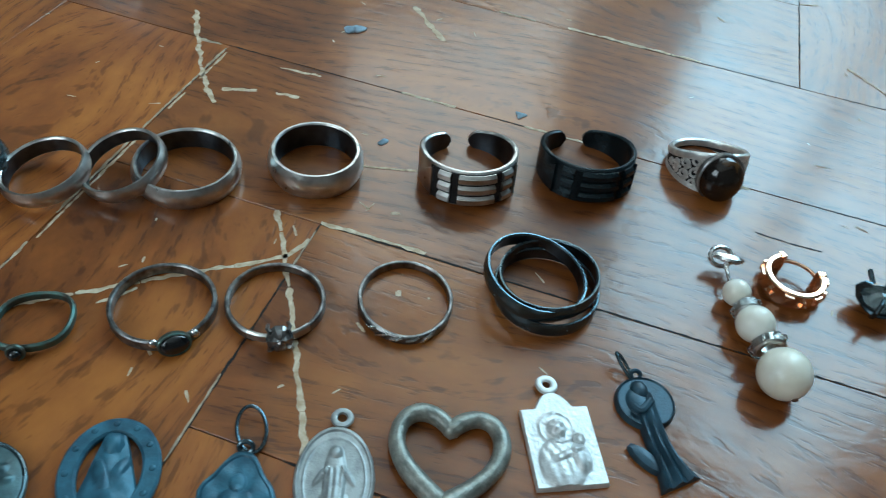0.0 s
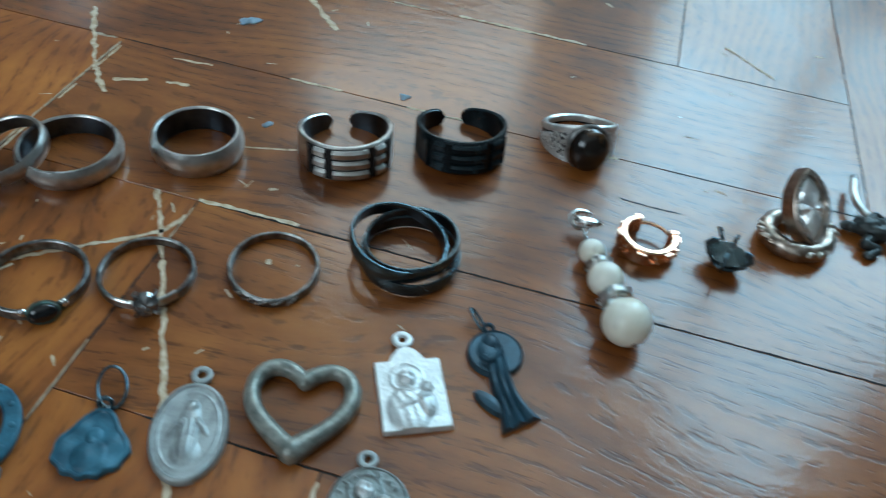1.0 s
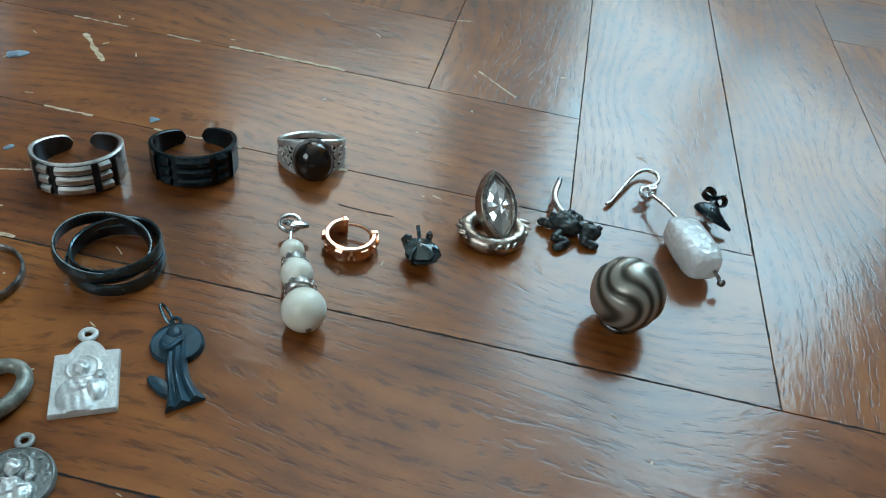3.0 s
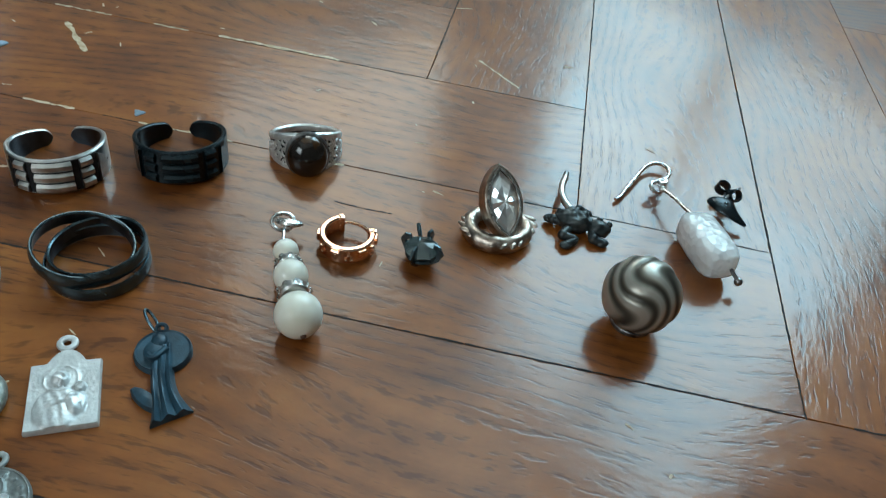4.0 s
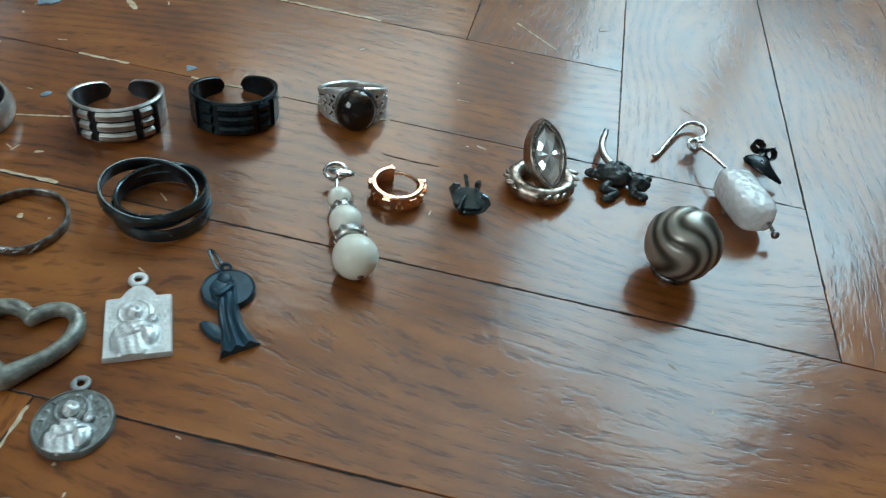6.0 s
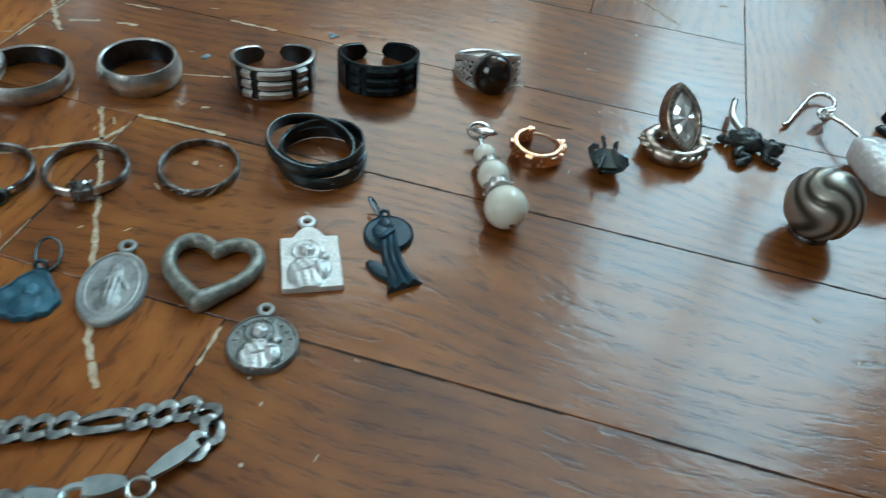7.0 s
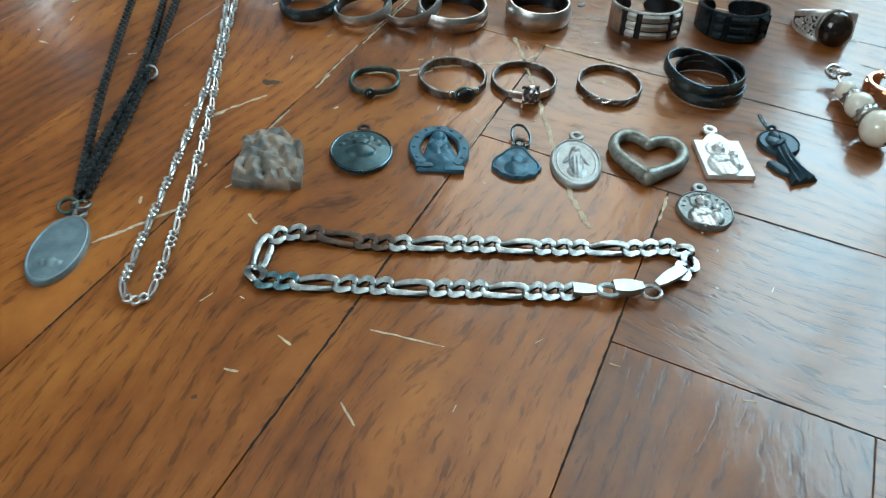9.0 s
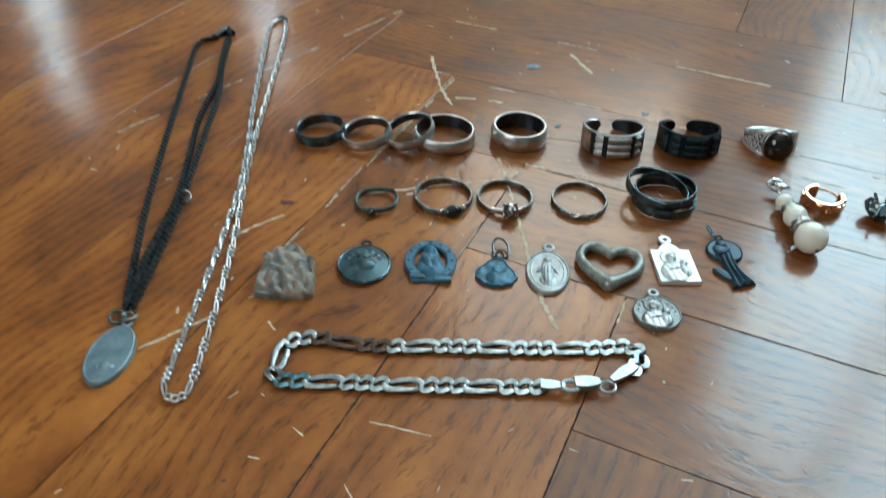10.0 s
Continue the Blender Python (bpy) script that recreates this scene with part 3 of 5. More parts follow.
for x, y in ((-0.06, -0.99), (0.66, -0.78)):
    part("bead", ball(bmesh.new(), (x, y, 0.2), (0.10, 0.08, 0.10), 8), BRIGHT, root)
part("shoulder", sweep(bmesh.new(), arc(1.0, 1.0, -88, -52, 12, 0.15), disc(0.07, 8, 0.12)), VERDIGRIS, root)

root = thing("ring", at(-4.47, 4.42, 0, 0), "dark silver solitaire ring with a square clawed crystal", "ring", ROW_2)
wire_band(root, 0.94, 0.94, 0.09, 0.22, TARNISH, -65, 245)
for lo, hi in ((-122, -98), (-75, -48)):
    part("shoulder", sweep(bmesh.new(), arc(0.96, 0.96, lo, hi, 10, 0.17), slab_section(0.09, 0.22, 0.03)), SILVER, root)
seat = at(0.10, -1.02, 0.28, 6, 55) @ Matrix.Scale(1.12, 4)
part("setting", box(bmesh.new(), (0, 0, -0.06), (0.30, 0.30, 0.22), cut=0.07), TARNISH, root, m=seat)
for x in (-1, 1):
    for y in (-1, 1):
        part("claw", sweep(bmesh.new(), [(x * 0.17, y * 0.17, -0.2), (x * 0.19, y * 0.19, 0.08), (x * 0.14, y * 0.14, 0.17)], disc(0.034, 6), up=(0, 1, 0)), TARNISH, root, m=seat)
part("crystal", relief(bmesh.new(), ellipse(0.235, 0.235), lambda x, y, q: 0.13 * min(1.0, 1.6 * (1 - q)) + 0.02 * math.cos(4 * math.atan2(y, x)) * (q > 0.2), 0.07, 4, 10), SMOKEFOIL, root, m=seat @ at(0, 0, 0.05), angle=4)

root = thing("ring", at(-1.87, 4.36, 0, 0), "thin silver ring with a wavy chevron front", "ring", ROW_2)
wire_band(root, 0.93, 0.98, 0.08, 0.20, TARNISH, -40, 215)
bm = bmesh.new()
sweep(bm, [(0.95 * math.cos(radians(g)), 1.0 * math.sin(radians(g)) * (1.0 + 0.03 * math.cos(radians(3 * (g + 90)))), 0.10) for g in range(-147, -38, 3)], slab_section(0.10, 0.22, 0.03))
part("chevron", bm, TARNISH, root)
for g, s in ((-140, 8), (-124, -6), (-106, 7), (-88, 10), (-70, -7)):
    part("ridge", sweep(bmesh.new(), [(1.0 * math.cos(radians(g - 7)), 1.06 * math.sin(radians(g - 7)), 0.05 + 0.005 * s), (1.02 * math.cos(radians(g)), 1.08 * math.sin(radians(g)), 0.13), (1.0 * math.cos(radians(g + 7)), 1.06 * math.sin(radians(g + 7)), 0.20)], disc(0.035, 6)), BRIGHT, root)

root = thing("rolling_ring", at(1.00, 4.50, 0, 0), "ring of three interlocked dark polished bands", "ring", ROW_2)
for x, y, z, r, turn, lean in ((0.10, -0.08, 0.19, 1.08, 0, 0), (-0.16, 0.04, 0.49, 1.06, 170, 10), (0.14, 0.03, 0.45, 1.02, -35, 6)):
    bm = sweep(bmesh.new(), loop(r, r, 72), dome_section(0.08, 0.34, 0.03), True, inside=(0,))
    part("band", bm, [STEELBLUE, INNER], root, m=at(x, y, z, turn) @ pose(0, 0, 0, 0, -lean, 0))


# ---- pendants ----
def stone_rim(t):
    x, y = math.cos(t), math.sin(t)
    r = min(d / max(nx * x + ny * y, 1e-3) for nx, ny, d in ((-1, 0.05, 0.86), (1, 0.06, 0.82), (0, -1, 1.16), (-0.15, 1, 1.28), (0.77, 0.64, 0.92), (-0.75, 0.66, 1.12), (-0.4, -0.9, 1.25), (0.4, -0.9, 1.28)))
    return r * (0.985 + 0.09 * noise.noise(Vector((2.2 * x, 2.2 * y, 3.1))) + 0.05 * noise.noise(Vector((7 * x, 7 * y, 1.0))))


def stone_face(x, y, q):
    v = Vector((x * 2.7, y * 2.2, 0.4))
    return 0.26 * abs(noise.noise(v)) + 0.10 * noise.noise(v * 2.1) + 0.10 * (1 - q)


pend = thing("stone_pendant", at(-11.42, 0.28, 0, 2), "lumpy corroded grey-brown pendant with a small hole", "pendant", ROW_3, bm=relief(bmesh.new(), stone_rim, stone_face, 0.22, 30, 96), mat=CRUST)
part("hole", relief(bmesh.new(), ellipse(0.06, 0.05), lambda x, y, q: 0.0, 0.06, 3, 14), OXIDE, pend, "small dark hole", m=at(0.15, -0.90, 0.215))


def domed_face(x, y, q):
    h = 0.16 * (1 - q * q)
    h += bump(x, y, 0, -0.18, 0.38, 0.26, 0.10) + bump(x, y, 0, 0.22, 0.22, 0.2, 0.10)
    for k in range(7):
        g = radians(15 + 25 * k)
        h += bump(x, y, 0.55 * math.cos(g), 0.52 * math.sin(g), 0.10, 0.07, 0.04, 15 + 25 * k)
    return h


root = thing("medal", at(-9.13, 0.72, 0, 0), "dark tarnished domed oval medal with worn relief", "medal", ROW_3)
part("disc", relief(bmesh.new(), ellipse(0.80, 0.88), domed_face, 0.12), TEAL, root)
part("rim", sweep(bmesh.new(), loop(0.79, 0.87, 64, 0.11), disc(0.045, 8), True), STEELBLUE, root)
eyelet(root, (0.02, 1.0, 0.12), 0.13, 0.05, OXIDE)


root = thing("openwork_medal", at(-7.07, 0.90, 0, 0), "blue-grey openwork medal with a relief figure in a horseshoe", "medal", ROW_3)
bm = bmesh.new()
sweep(bm, arc(0.66, 0.86, -52, 232, 60, 0.09), slab_section(0.30, 0.16, 0.04))
part("horseshoe", bm, BLUEGREY, root)
bm = bmesh.new()


def robe_rim(t):
    x, y = abs(math.cos(t)), math.sin(t)
    return min(0.86 / max(y, 1e-3), 0.92 / max(-y, 1e-3), 0.359 / max(0.966 * x + 0.26 * y, 1e-3))


relief(bm, robe_rim, lambda x, y, q: 0.10 * (1 - q * q) + bump(x, y, 0, 0.52, 0.17, 0.2, 0.10) + bump(x, y, -0.12, -0.05, 0.12, 0.30, 0.05, 20) + bump(x, y, 0.16, 0.0, 0.10, 0.26, 0.05, -25) + bump(x, y, 0, -0.55, 0.34, 0.22, 0.06) + 0.04 * noise.noise(Vector((5 * x, 4 * y, 7.1))), 0.10, 20, 72)
part("figure", bm, BLUEGREY, root)
part("foot_bar", box(bmesh.new(), (0.38, -0.86, 0.09), (0.52, 0.20, 0.16), cut=0.04), BLUEGREY, root)
part("foot_bar", box(bmesh.new(), (-0.40, -0.74, 0.09), (0.46, 0.18, 0.16), cut=0.04), BLUEGREY, root)
for k in range(9):
    g = radians(-30 + 30 * k)
    part("stud", ball(bmesh.new(), (0.68 * math.cos(g), 0.88 * math.sin(g), 0.17), (0.06, 0.06, 0.03), 6), BLUEGREY, root)

root = thing("medal", at(-5.05, 0.30, 0, -8), "blue-grey lobed drop-shaped medal on a thin wire ring", "medal", ROW_3)
def drop_rim(t):
    up = max(0.0, math.sin(t))
    return 0.53 + 0.12 * abs(math.cos(t)) ** 3 + 0.34 * up ** 7 + 0.022 * math.cos(11 * t) * (math.sin(t) < 0.1)
part("plate", relief(bmesh.new(), drop_rim, lambda x, y, q: bump(x, y, 0, -0.12, 0.30, 0.30, 0.06) + bump(x, y, 0, 0.26, 0.14, 0.16, 0.07) + 0.05 * noise.noise(Vector((3.5 * x, 3.5 * y, 1.7))) + (0.03 if q > 0.86 else 0), 0.10), BLUEGREY, root)
part("bail", sweep(bmesh.new(), loop(0.12, 0.10, 18), disc(0.045, 8), True), STEELBLUE, root, m=at(0.02, 0.90, 0.14, 0, 50))
part("wire_ring", sweep(bmesh.new(), loop(0.25, 0.42, 32), disc(0.035, 8), True), STEELBLUE, root, m=at(0.05, 1.26, 0.13, 14, 12))


def robed(x, y, q, s=1.0):
    """A plain standing robed shape in low relief."""
    h = bump(x, y, 0, 0.50 * s, 0.11 * s, 0.13 * s, 0.07) + bump(x, y, 0, 0.0, 0.19 * s, 0.62 * s, 0.065)
    h += bump(x, y, 0.23 * s, 0.06 * s, 0.22 * s, 0.055 * s, 0.045, -58) + bump(x, y, -0.23 * s, 0.06 * s, 0.22 * s, 0.055 * s, 0.045, 58) + bump(x, y, 0, -0.42 * s, 0.25 * s, 0.26 * s, 0.04)
    h += 0.008 * math.sin(60 * x) if abs(x) < 0.16 * s and y < 0.2 * s else 0
    return h + (0.03 if q > 0.90 else 0.0) + 0.012 * math.exp(-((q - 0.76) / 0.018) ** 2)


root = thing("medal", at(-3.44, 0.49, 0, -6), "pale grey oval medal with a worn standing figure", "medal", ROW_3)
part("disc", relief(bmesh.new(), ellipse(0.68, 1.03), robed, 0.11, 34, 110), PEWTER, root)
eyelet(root, (0.06, 1.20, 0.08), 0.145, 0.062, PEWTER)

bm = bmesh.new()
pts = []
for i in range(72):
    g = 2 * math.pi * i / 72
    pts.append((0.93 * math.copysign(abs(math.sin(g)) ** 2.2, math.sin(g)), (11.6 * math.cos(g) - 3.5 * math.cos(2 * g) - 1.6 * math.cos(3 * g) - 0.6 * math.cos(4 * g)) / 13.6, 0.18))
sweep(bm, pts, disc(0.155, 12, 0.175), True, scale=lambda s: 1.0 + 0.40 * math.exp(-((s - 0.5) / 0.12) ** 2) + 0.05 * math.sin(31 * s))
thing("heart_pendant", at(-1.46, 0.80, 0, -13), "chunky open heart pendant of worn grey-brown metal", "pendant", ROW_3, bm=bm, mat=HEARTMETAL, angle=60)


def plaque_rim(t):
    x, y = math.cos(t), math.sin(t)
    r = min(0.65 / max(abs(x), 1e-6), 0.80 / max(abs(y), 1e-6))
    if y > 0:
        r = max(r, ellipse(0.50, 1.14)(t) if abs(x) < 0.5 * y else 0)
    return r


def bust(x, y, q, s=1.0):
    """Two plain rounded figures, a large and a small one, in low relief."""
    h = bump(x, y, -0.06 * s, 0.32 * s, 0.17 * s, 0.20 * s, 0.09) + bump(x, y, -0.10 * s, -0.35 * s, 0.42 * s, 0.50 * s, 0.07)
    h += bump(x, y, 0.30 * s, 0.10 * s, 0.11 * s, 0.13 * s, 0.08) + bump(x, y, 0.26 * s, -0.26 * s, 0.18 * s, 0.30 * s, 0.06)
    h += bump(x, y, -0.06 * s, 0.36 * s, 0.30 * s, 0.32 * s, 0.025) + bump(x, y, 0.0, -0.22 * s, 0.36 * s, 0.07 * s, 0.035, 20)
    d = math.hypot(x + 0.06 * s, y - 0.34 * s)
    h += 0.022 * math.exp(-((d - 0.31 * s) / 0.025) ** 2)                      # the ring about the head
    if h > 0.03 and y < 0.12 * s:
        h += 0.005 * math.sin(34 * x + 11 * y + 1.2 * math.sin(5 * y))            # folds
    elif h > 0.05:
        h += 0.018 * math.sin(38 * y) * math.cos(26 * x)                       # worn features
    return 1.5 * h + 0.010 * noise.noise(Vector((x * 17, y * 17, 2)))


root = thing("plaque_pendant", at(0.63, 0.82, 0, 0), "pale metal plaque pendant with two worn relief figures", "pendant", ROW_3)
part("plate", relief(bmesh.new(), plaque_rim, bust, 0.13, 32, 128, 0.03), PALEALU, root)
eyelet(root, (-0.02, 1.31, 0.09), 0.145, 0.07, PALEALU)

root = thing("silhouette_pendant", at(2.44, 0.98, 0, 0), "dark blue-grey pendant of a robed shape before a disc", "pendant", ROW_3)
part("disc", relief(bmesh.new(), ellipse(0.58, 0.57), lambda x, y, q: (0.03 if q > 0.9 else 0) + bump(x, y, -0.14, 0.0, 0.24, 0.30, 0.10), 0.11, 18, 56, c=(0, 0.64)), SLATE, root)
bm, rows = bmesh.new(), []
for i in range(25):                                     # a long robe with folds, wider at its hem
    s = i / 24
    row = []
    for k in range(17):
        u = k / 8 - 1
        x, y = 0.02 + 0.12 * s - 0.10 * math.sin(3.1 * s) + u * (0.16 + 0.04 * math.sin(6 * s) + 0.25 * s * s), 0.80 - (1.86 - 0.12 * u) * s
        z = 0.05 if k in (0, 16) else 0.19 + 0.05 * math.cos(9.5 * u + 1.2 * s) * (0.3 + s) - 0.05 * u * u
        row.append(bm.verts.new((x, y, z)))
    rows.append(row)
for a, b in zip(rows, rows[1:]):
    for k in range(16):
        bm.faces.new((a[k], a[k + 1], b[k + 1], b[k]))
rim = [r[0] for r in rows] + rows[-1][1:] + [r[-1] for r in reversed(rows[:-1])] + rows[0][-2:0:-1]
low = [bm.verts.new((v.co.x, v.co.y, 0.0)) for v in rim]
for k in range(len(rim)):
    bm.faces.new((rim[k], rim[(k + 1) % len(rim)], low[(k + 1) % len(rim)], low[k]))
part("robe", bm, SLATE, root)
part("head", ball(bmesh.new(), (-0.06, 0.88, 0.13), (0.17, 0.22, 0.13), 12), SLATE, root)
part("arm", sweep(bmesh.new(), eased([(0.08, 0.62, 0.20), (-0.18, 0.40, 0.20), (-0.30, 0.52, 0.17)], 5), disc(0.075, 8)), SLATE, root)
part("foot", relief(bmesh.new(), ellipse(0.15, 0.42, 38), lambda x, y, q: 0.03 * (1 - q), 0.12, 6, 24, c=(-0.34, -0.52)), SLATE, root)
part("jump_ring", sweep(bmesh.new(), loop(0.10, 0.30, 24), disc(0.035, 8), True), STEELBLUE, root, m=at(-0.20, 1.42, 0.18, 38, 25, 30))
part("bail", sweep(bmesh.new(), loop(0.10, 0.09, 16), disc(0.045, 8), True), SLATE, root, m=at(-0.02, 1.24, 0.12, 0, 40))


def starred(x, y, q):
    h = bust(x * 1.0, y * 1.0 + 0.05, q, 0.92)
    for k in range(9):
        g = radians(8 + 20.5 * k)
        h += bump(x, y, 0.55 * math.cos(g), 0.55 * math.sin(g), 0.055, 0.03, 0.035, 8 + 20.5 * k)
    return h + (0.025 if q > 0.92 else 0)


root = thing("medal", at(-0.43, -1.31, 0, -5), "round silver medal with two worn relief figures and stars", "medal", ROW_3)
bm = relief(bmesh.new(), ellipse(0.71, 0.73), starred, 0.10, 44, 150)
for f in bm.faces:                                      # the high parts are rubbed bright, the ground stays tarnished
    f.material_index = 0 if f.calc_center_median().z > 0.165 or f.normal.z < -0.5 else 1
part("disc", bm, [PALEALU, DULLPEWTER], root)
eyelet(root, (0.0, 0.87, 0.07), 0.13, 0.058, PEWTER)


# ---- chains ----
def track(points):
    """Evenly spaced stations along a path: place and heading."""
    pts = [Vector(p) for p in points]
    smooth = []
    for i in range(len(pts) - 1):
        p0, p1, p2, p3 = pts[max(i - 1, 0)], pts[i], pts[i + 1], pts[min(i + 2, len(pts) - 1)]
        for k in range(14):
            t = k / 14
            smooth.append(0.5 * ((2 * p1) + (p2 - p0) * t + (2 * p0 - 5 * p1 + 4 * p2 - p3) * t * t + (3 * p1 - p0 - 3 * p2 + p3) * t ** 3))
    smooth.append(pts[-1])
    far = [0.0]
    for a, b in zip(smooth, smooth[1:]):
        far.append(far[-1] + (b - a).length)

    def station(d):
        d = min(max(d, 0.0), far[-1] - 1e-6)
        i = max(k for k in range(len(far)) if far[k] <= d)
        i = min(i, len(smooth) - 2)
        s = (d - far[i]) / max(far[i + 1] - far[i], 1e-9)
        return smooth[i].lerp(smooth[i + 1], s), (smooth[i + 1] - smooth[i]).normalized()
    return station, far[-1]


def chain_link(length, width, wire, n=16, k=6, twist=0.0):
    """An oval link along x; twist lifts it so that the next one can lie beside it."""
    bm, pts = bmesh.new(), []
    for i in range(n):
        g = 2 * math.pi * i / n
        c, s = math.cos(g), math.sin(g)
        pts.append(((length / 2 - wire) * math.copysign(abs(c) ** 0.8, c), (width / 2 - wire) * math.copysign(abs(s) ** 0.8, s), twist * math.sin(2 * g)))
    sweep(bm, pts, disc(wire, k, wire * 1.15), True)
    if twist:                                           # faces cut flat above and below
        for v in bm.verts:
            v.co.z = max(-0.068, min(0.068, v.co.z))
    bm.normal_update()
    for f in bm.faces:                                  # the sides take the second material, the tops the first
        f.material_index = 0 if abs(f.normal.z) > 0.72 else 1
    return bm


def heading(p, d, roll=0.0):
    return Matrix.Translation(p * CM) @ d.to_track_quat("X", "Z").to_matrix().to_4x4() @ Matrix.Rotation(radians(roll), 4, "X")


bracelet = thing("bracelet", at(0, 0, 0), "tarnished silver figaro chain bracelet closed in a long loop", "bracelet")
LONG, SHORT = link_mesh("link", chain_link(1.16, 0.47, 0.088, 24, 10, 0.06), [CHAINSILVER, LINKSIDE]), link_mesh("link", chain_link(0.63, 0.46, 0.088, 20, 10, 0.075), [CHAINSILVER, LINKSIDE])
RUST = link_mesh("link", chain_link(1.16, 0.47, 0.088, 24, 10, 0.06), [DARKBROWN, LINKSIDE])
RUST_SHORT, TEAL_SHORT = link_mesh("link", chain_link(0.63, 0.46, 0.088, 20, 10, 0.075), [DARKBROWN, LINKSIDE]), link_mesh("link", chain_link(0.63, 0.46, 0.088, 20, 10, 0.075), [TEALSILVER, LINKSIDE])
route = [(-3.95, -4.22, 0.2), (-5.0, -4.24, 0.2), (-6.4, -4.21, 0.2), (-8.0, -4.18, 0.2), (-9.4, -4.11, 0.2), (-10.4, -4.08, 0.2), (-11.02, -4.02, 0.2), (-11.22, -3.70, 0.2),
         (-11.14, -3.20, 0.2), (-11.00, -2.76, 0.22), (-10.60, -2.52, 0.2), (-9.9, -2.54, 0.2), (-9.0, -2.72, 0.18), (-8.2, -2.80, 0.2), (-6.6, -2.78, 0.2), (-5.0, -2.82, 0.2),
         (-3.4, -2.83, 0.2), (-2.3, -2.80, 0.2), (-1.75, -2.74, 0.2), (-1.32, -3.00, 0.24), (-1.36, -3.30, 0.2), (-1.60, -3.56, 0.2)]
station, total = track(route)
d, k = 0.18, 0
while d < total - 0.1:
    wide = k % 4 == 3 and d < total - 1.7
    p, way = station(d + (0.40 if wide else 0.12))
    rusty = -10.2 < p.x < -8.4 and p.y > -3.2
    bluish = p.x < -10.2 and p.y < -3.85
    part("link", ((RUST if rusty else LONG) if wide else (RUST_SHORT if rusty else TEAL_SHORT if bluish else SHORT)), None, bracelet, "brown stained link" if rusty else "teal tarnished link" if bluish else "", m=heading(p - Vector((0, 0, 0.11)), way, 8 if way.x > 0 else -8) @ pose(0, 0, 0, 0, 0, 4 if wide else 25))
    d += 0.90 if wide else 0.395
    k += 1
# flat end tags, swivel clasp and its ring
def tag(a, b, w0, w1, z):
    a, b = Vector((*a, z)), Vector((*b, z))
    bm = bmesh.new()
    sweep(bm, [a.lerp(b, i / 9) for i in range(10)], slab_section(1.0, 0.09, 0.02), scale=lambda s: (w0 + (w1 - w0) * s + 0.10 * math.sin(math.pi * s), 1.0))
    return bm
part("end_tag", tag((-4.20, -4.22), (-3.56, -4.27), 0.30, 0.10, 0.22), TAGMETAL, bracelet)
part("end_tag", tag((-1.56, -3.52), (-2.30, -4.06), 0.26, 0.16, 0.22), TAGMETAL, bracelet)
bm = bmesh.new()
sweep(bm, [(-3.30 + 0.66 * i / 11, -4.20 + 0.02 * i / 11, 0.24) for i in range(12)], slab_section(1.0, 0.20, 0.06), scale=lambda s: (0.16 + 0.26 * math.sin(math.pi * min(1, 0.22 + s * 0.72)), 1.0))
clasp = part("clasp", bm, TAGMETAL, bracelet, "lobster clasp")
part("clasp_hook", sweep(bmesh.new(), loop(0.24, 0.17, 24, 0.22, (-3.42, -4.27)), disc(0.065, 8), True), TAGMETAL, clasp)
part("trigger", ball(bmesh.new(), (-3.22, -4.04, 0.26), (0.11, 0.06, 0.06), 8), TARNISH, clasp)
part("jump_ring", sweep(bmesh.new(), loop(0.21, 0.20, 26, 0.16, (-2.44, -4.24)), disc(0.045, 8), True), SILVER, bracelet)

necklace = thing("necklace", at(0, 0, 0), "fine bright silver figaro necklace laid in a long loop", "necklace")
N_LONG, N_SHORT = link_mesh("link", chain_link(0.56, 0.17, 0.036, 14, 6, 0.02), [WHITESILVER, SILVER]), link_mesh("link", chain_link(0.25, 0.24, 0.040, 12, 6, 0.03), [WHITESILVER, SILVER])
route = [(-14.55, 19.7, 0.1), (-14.85, 18.6, 0.1), (-14.66, 15.6, 0.1), (-14.30, 11.0, 0.1), (-13.98, 8.0, 0.1), (-13.72, 5.0, 0.16), (-13.74, 2.0, 0.1), (-13.84, -1.0, 0.1), (-13.96, -3.6, 0.1), (-13.92, -4.40, 0.1),
         (-13.66, -4.68, 0.1), (-13.36, -4.52, 0.1), (-13.27, -3.7, 0.1), (-13.26, -1.2, 0.1), (-13.36, 2.0, 0.1), (-13.60, 4.9, 0.1), (-13.78, 8.5, 0.1), (-13.86, 13.0, 0.1), (-13.98, 17.4, 0.1), (-14.20, 19.4, 0.1)]
station, total = track(route)
d, k = 0.1, 0
while d < total - 0.1:
    wide = k % 4 == 3
    p, way = station(d + (0.16 if wide else 0.05))
    part("link", N_LONG if wide else N_SHORT, None, necklace, m=heading(p, way, 14 + 10 * math.sin(k * 1.7)) @ pose(0, 0, 0, 0, 0, 6 if wide else 32))
    d += 0.46 if wide else 0.185
    k += 1
part("clasp", sweep(bmesh.new(), [(-14.60, 19.7, 0.12), (-14.38, 19.85, 0.14), (-14.20, 19.5, 0.12)], disc(0.10, 8)), TARNISH, necklace)

pendant_chain = thing("pendant_necklace", at(0, 0, 0), "dark fine-linked necklace in several strands with an oval medal", "necklace")
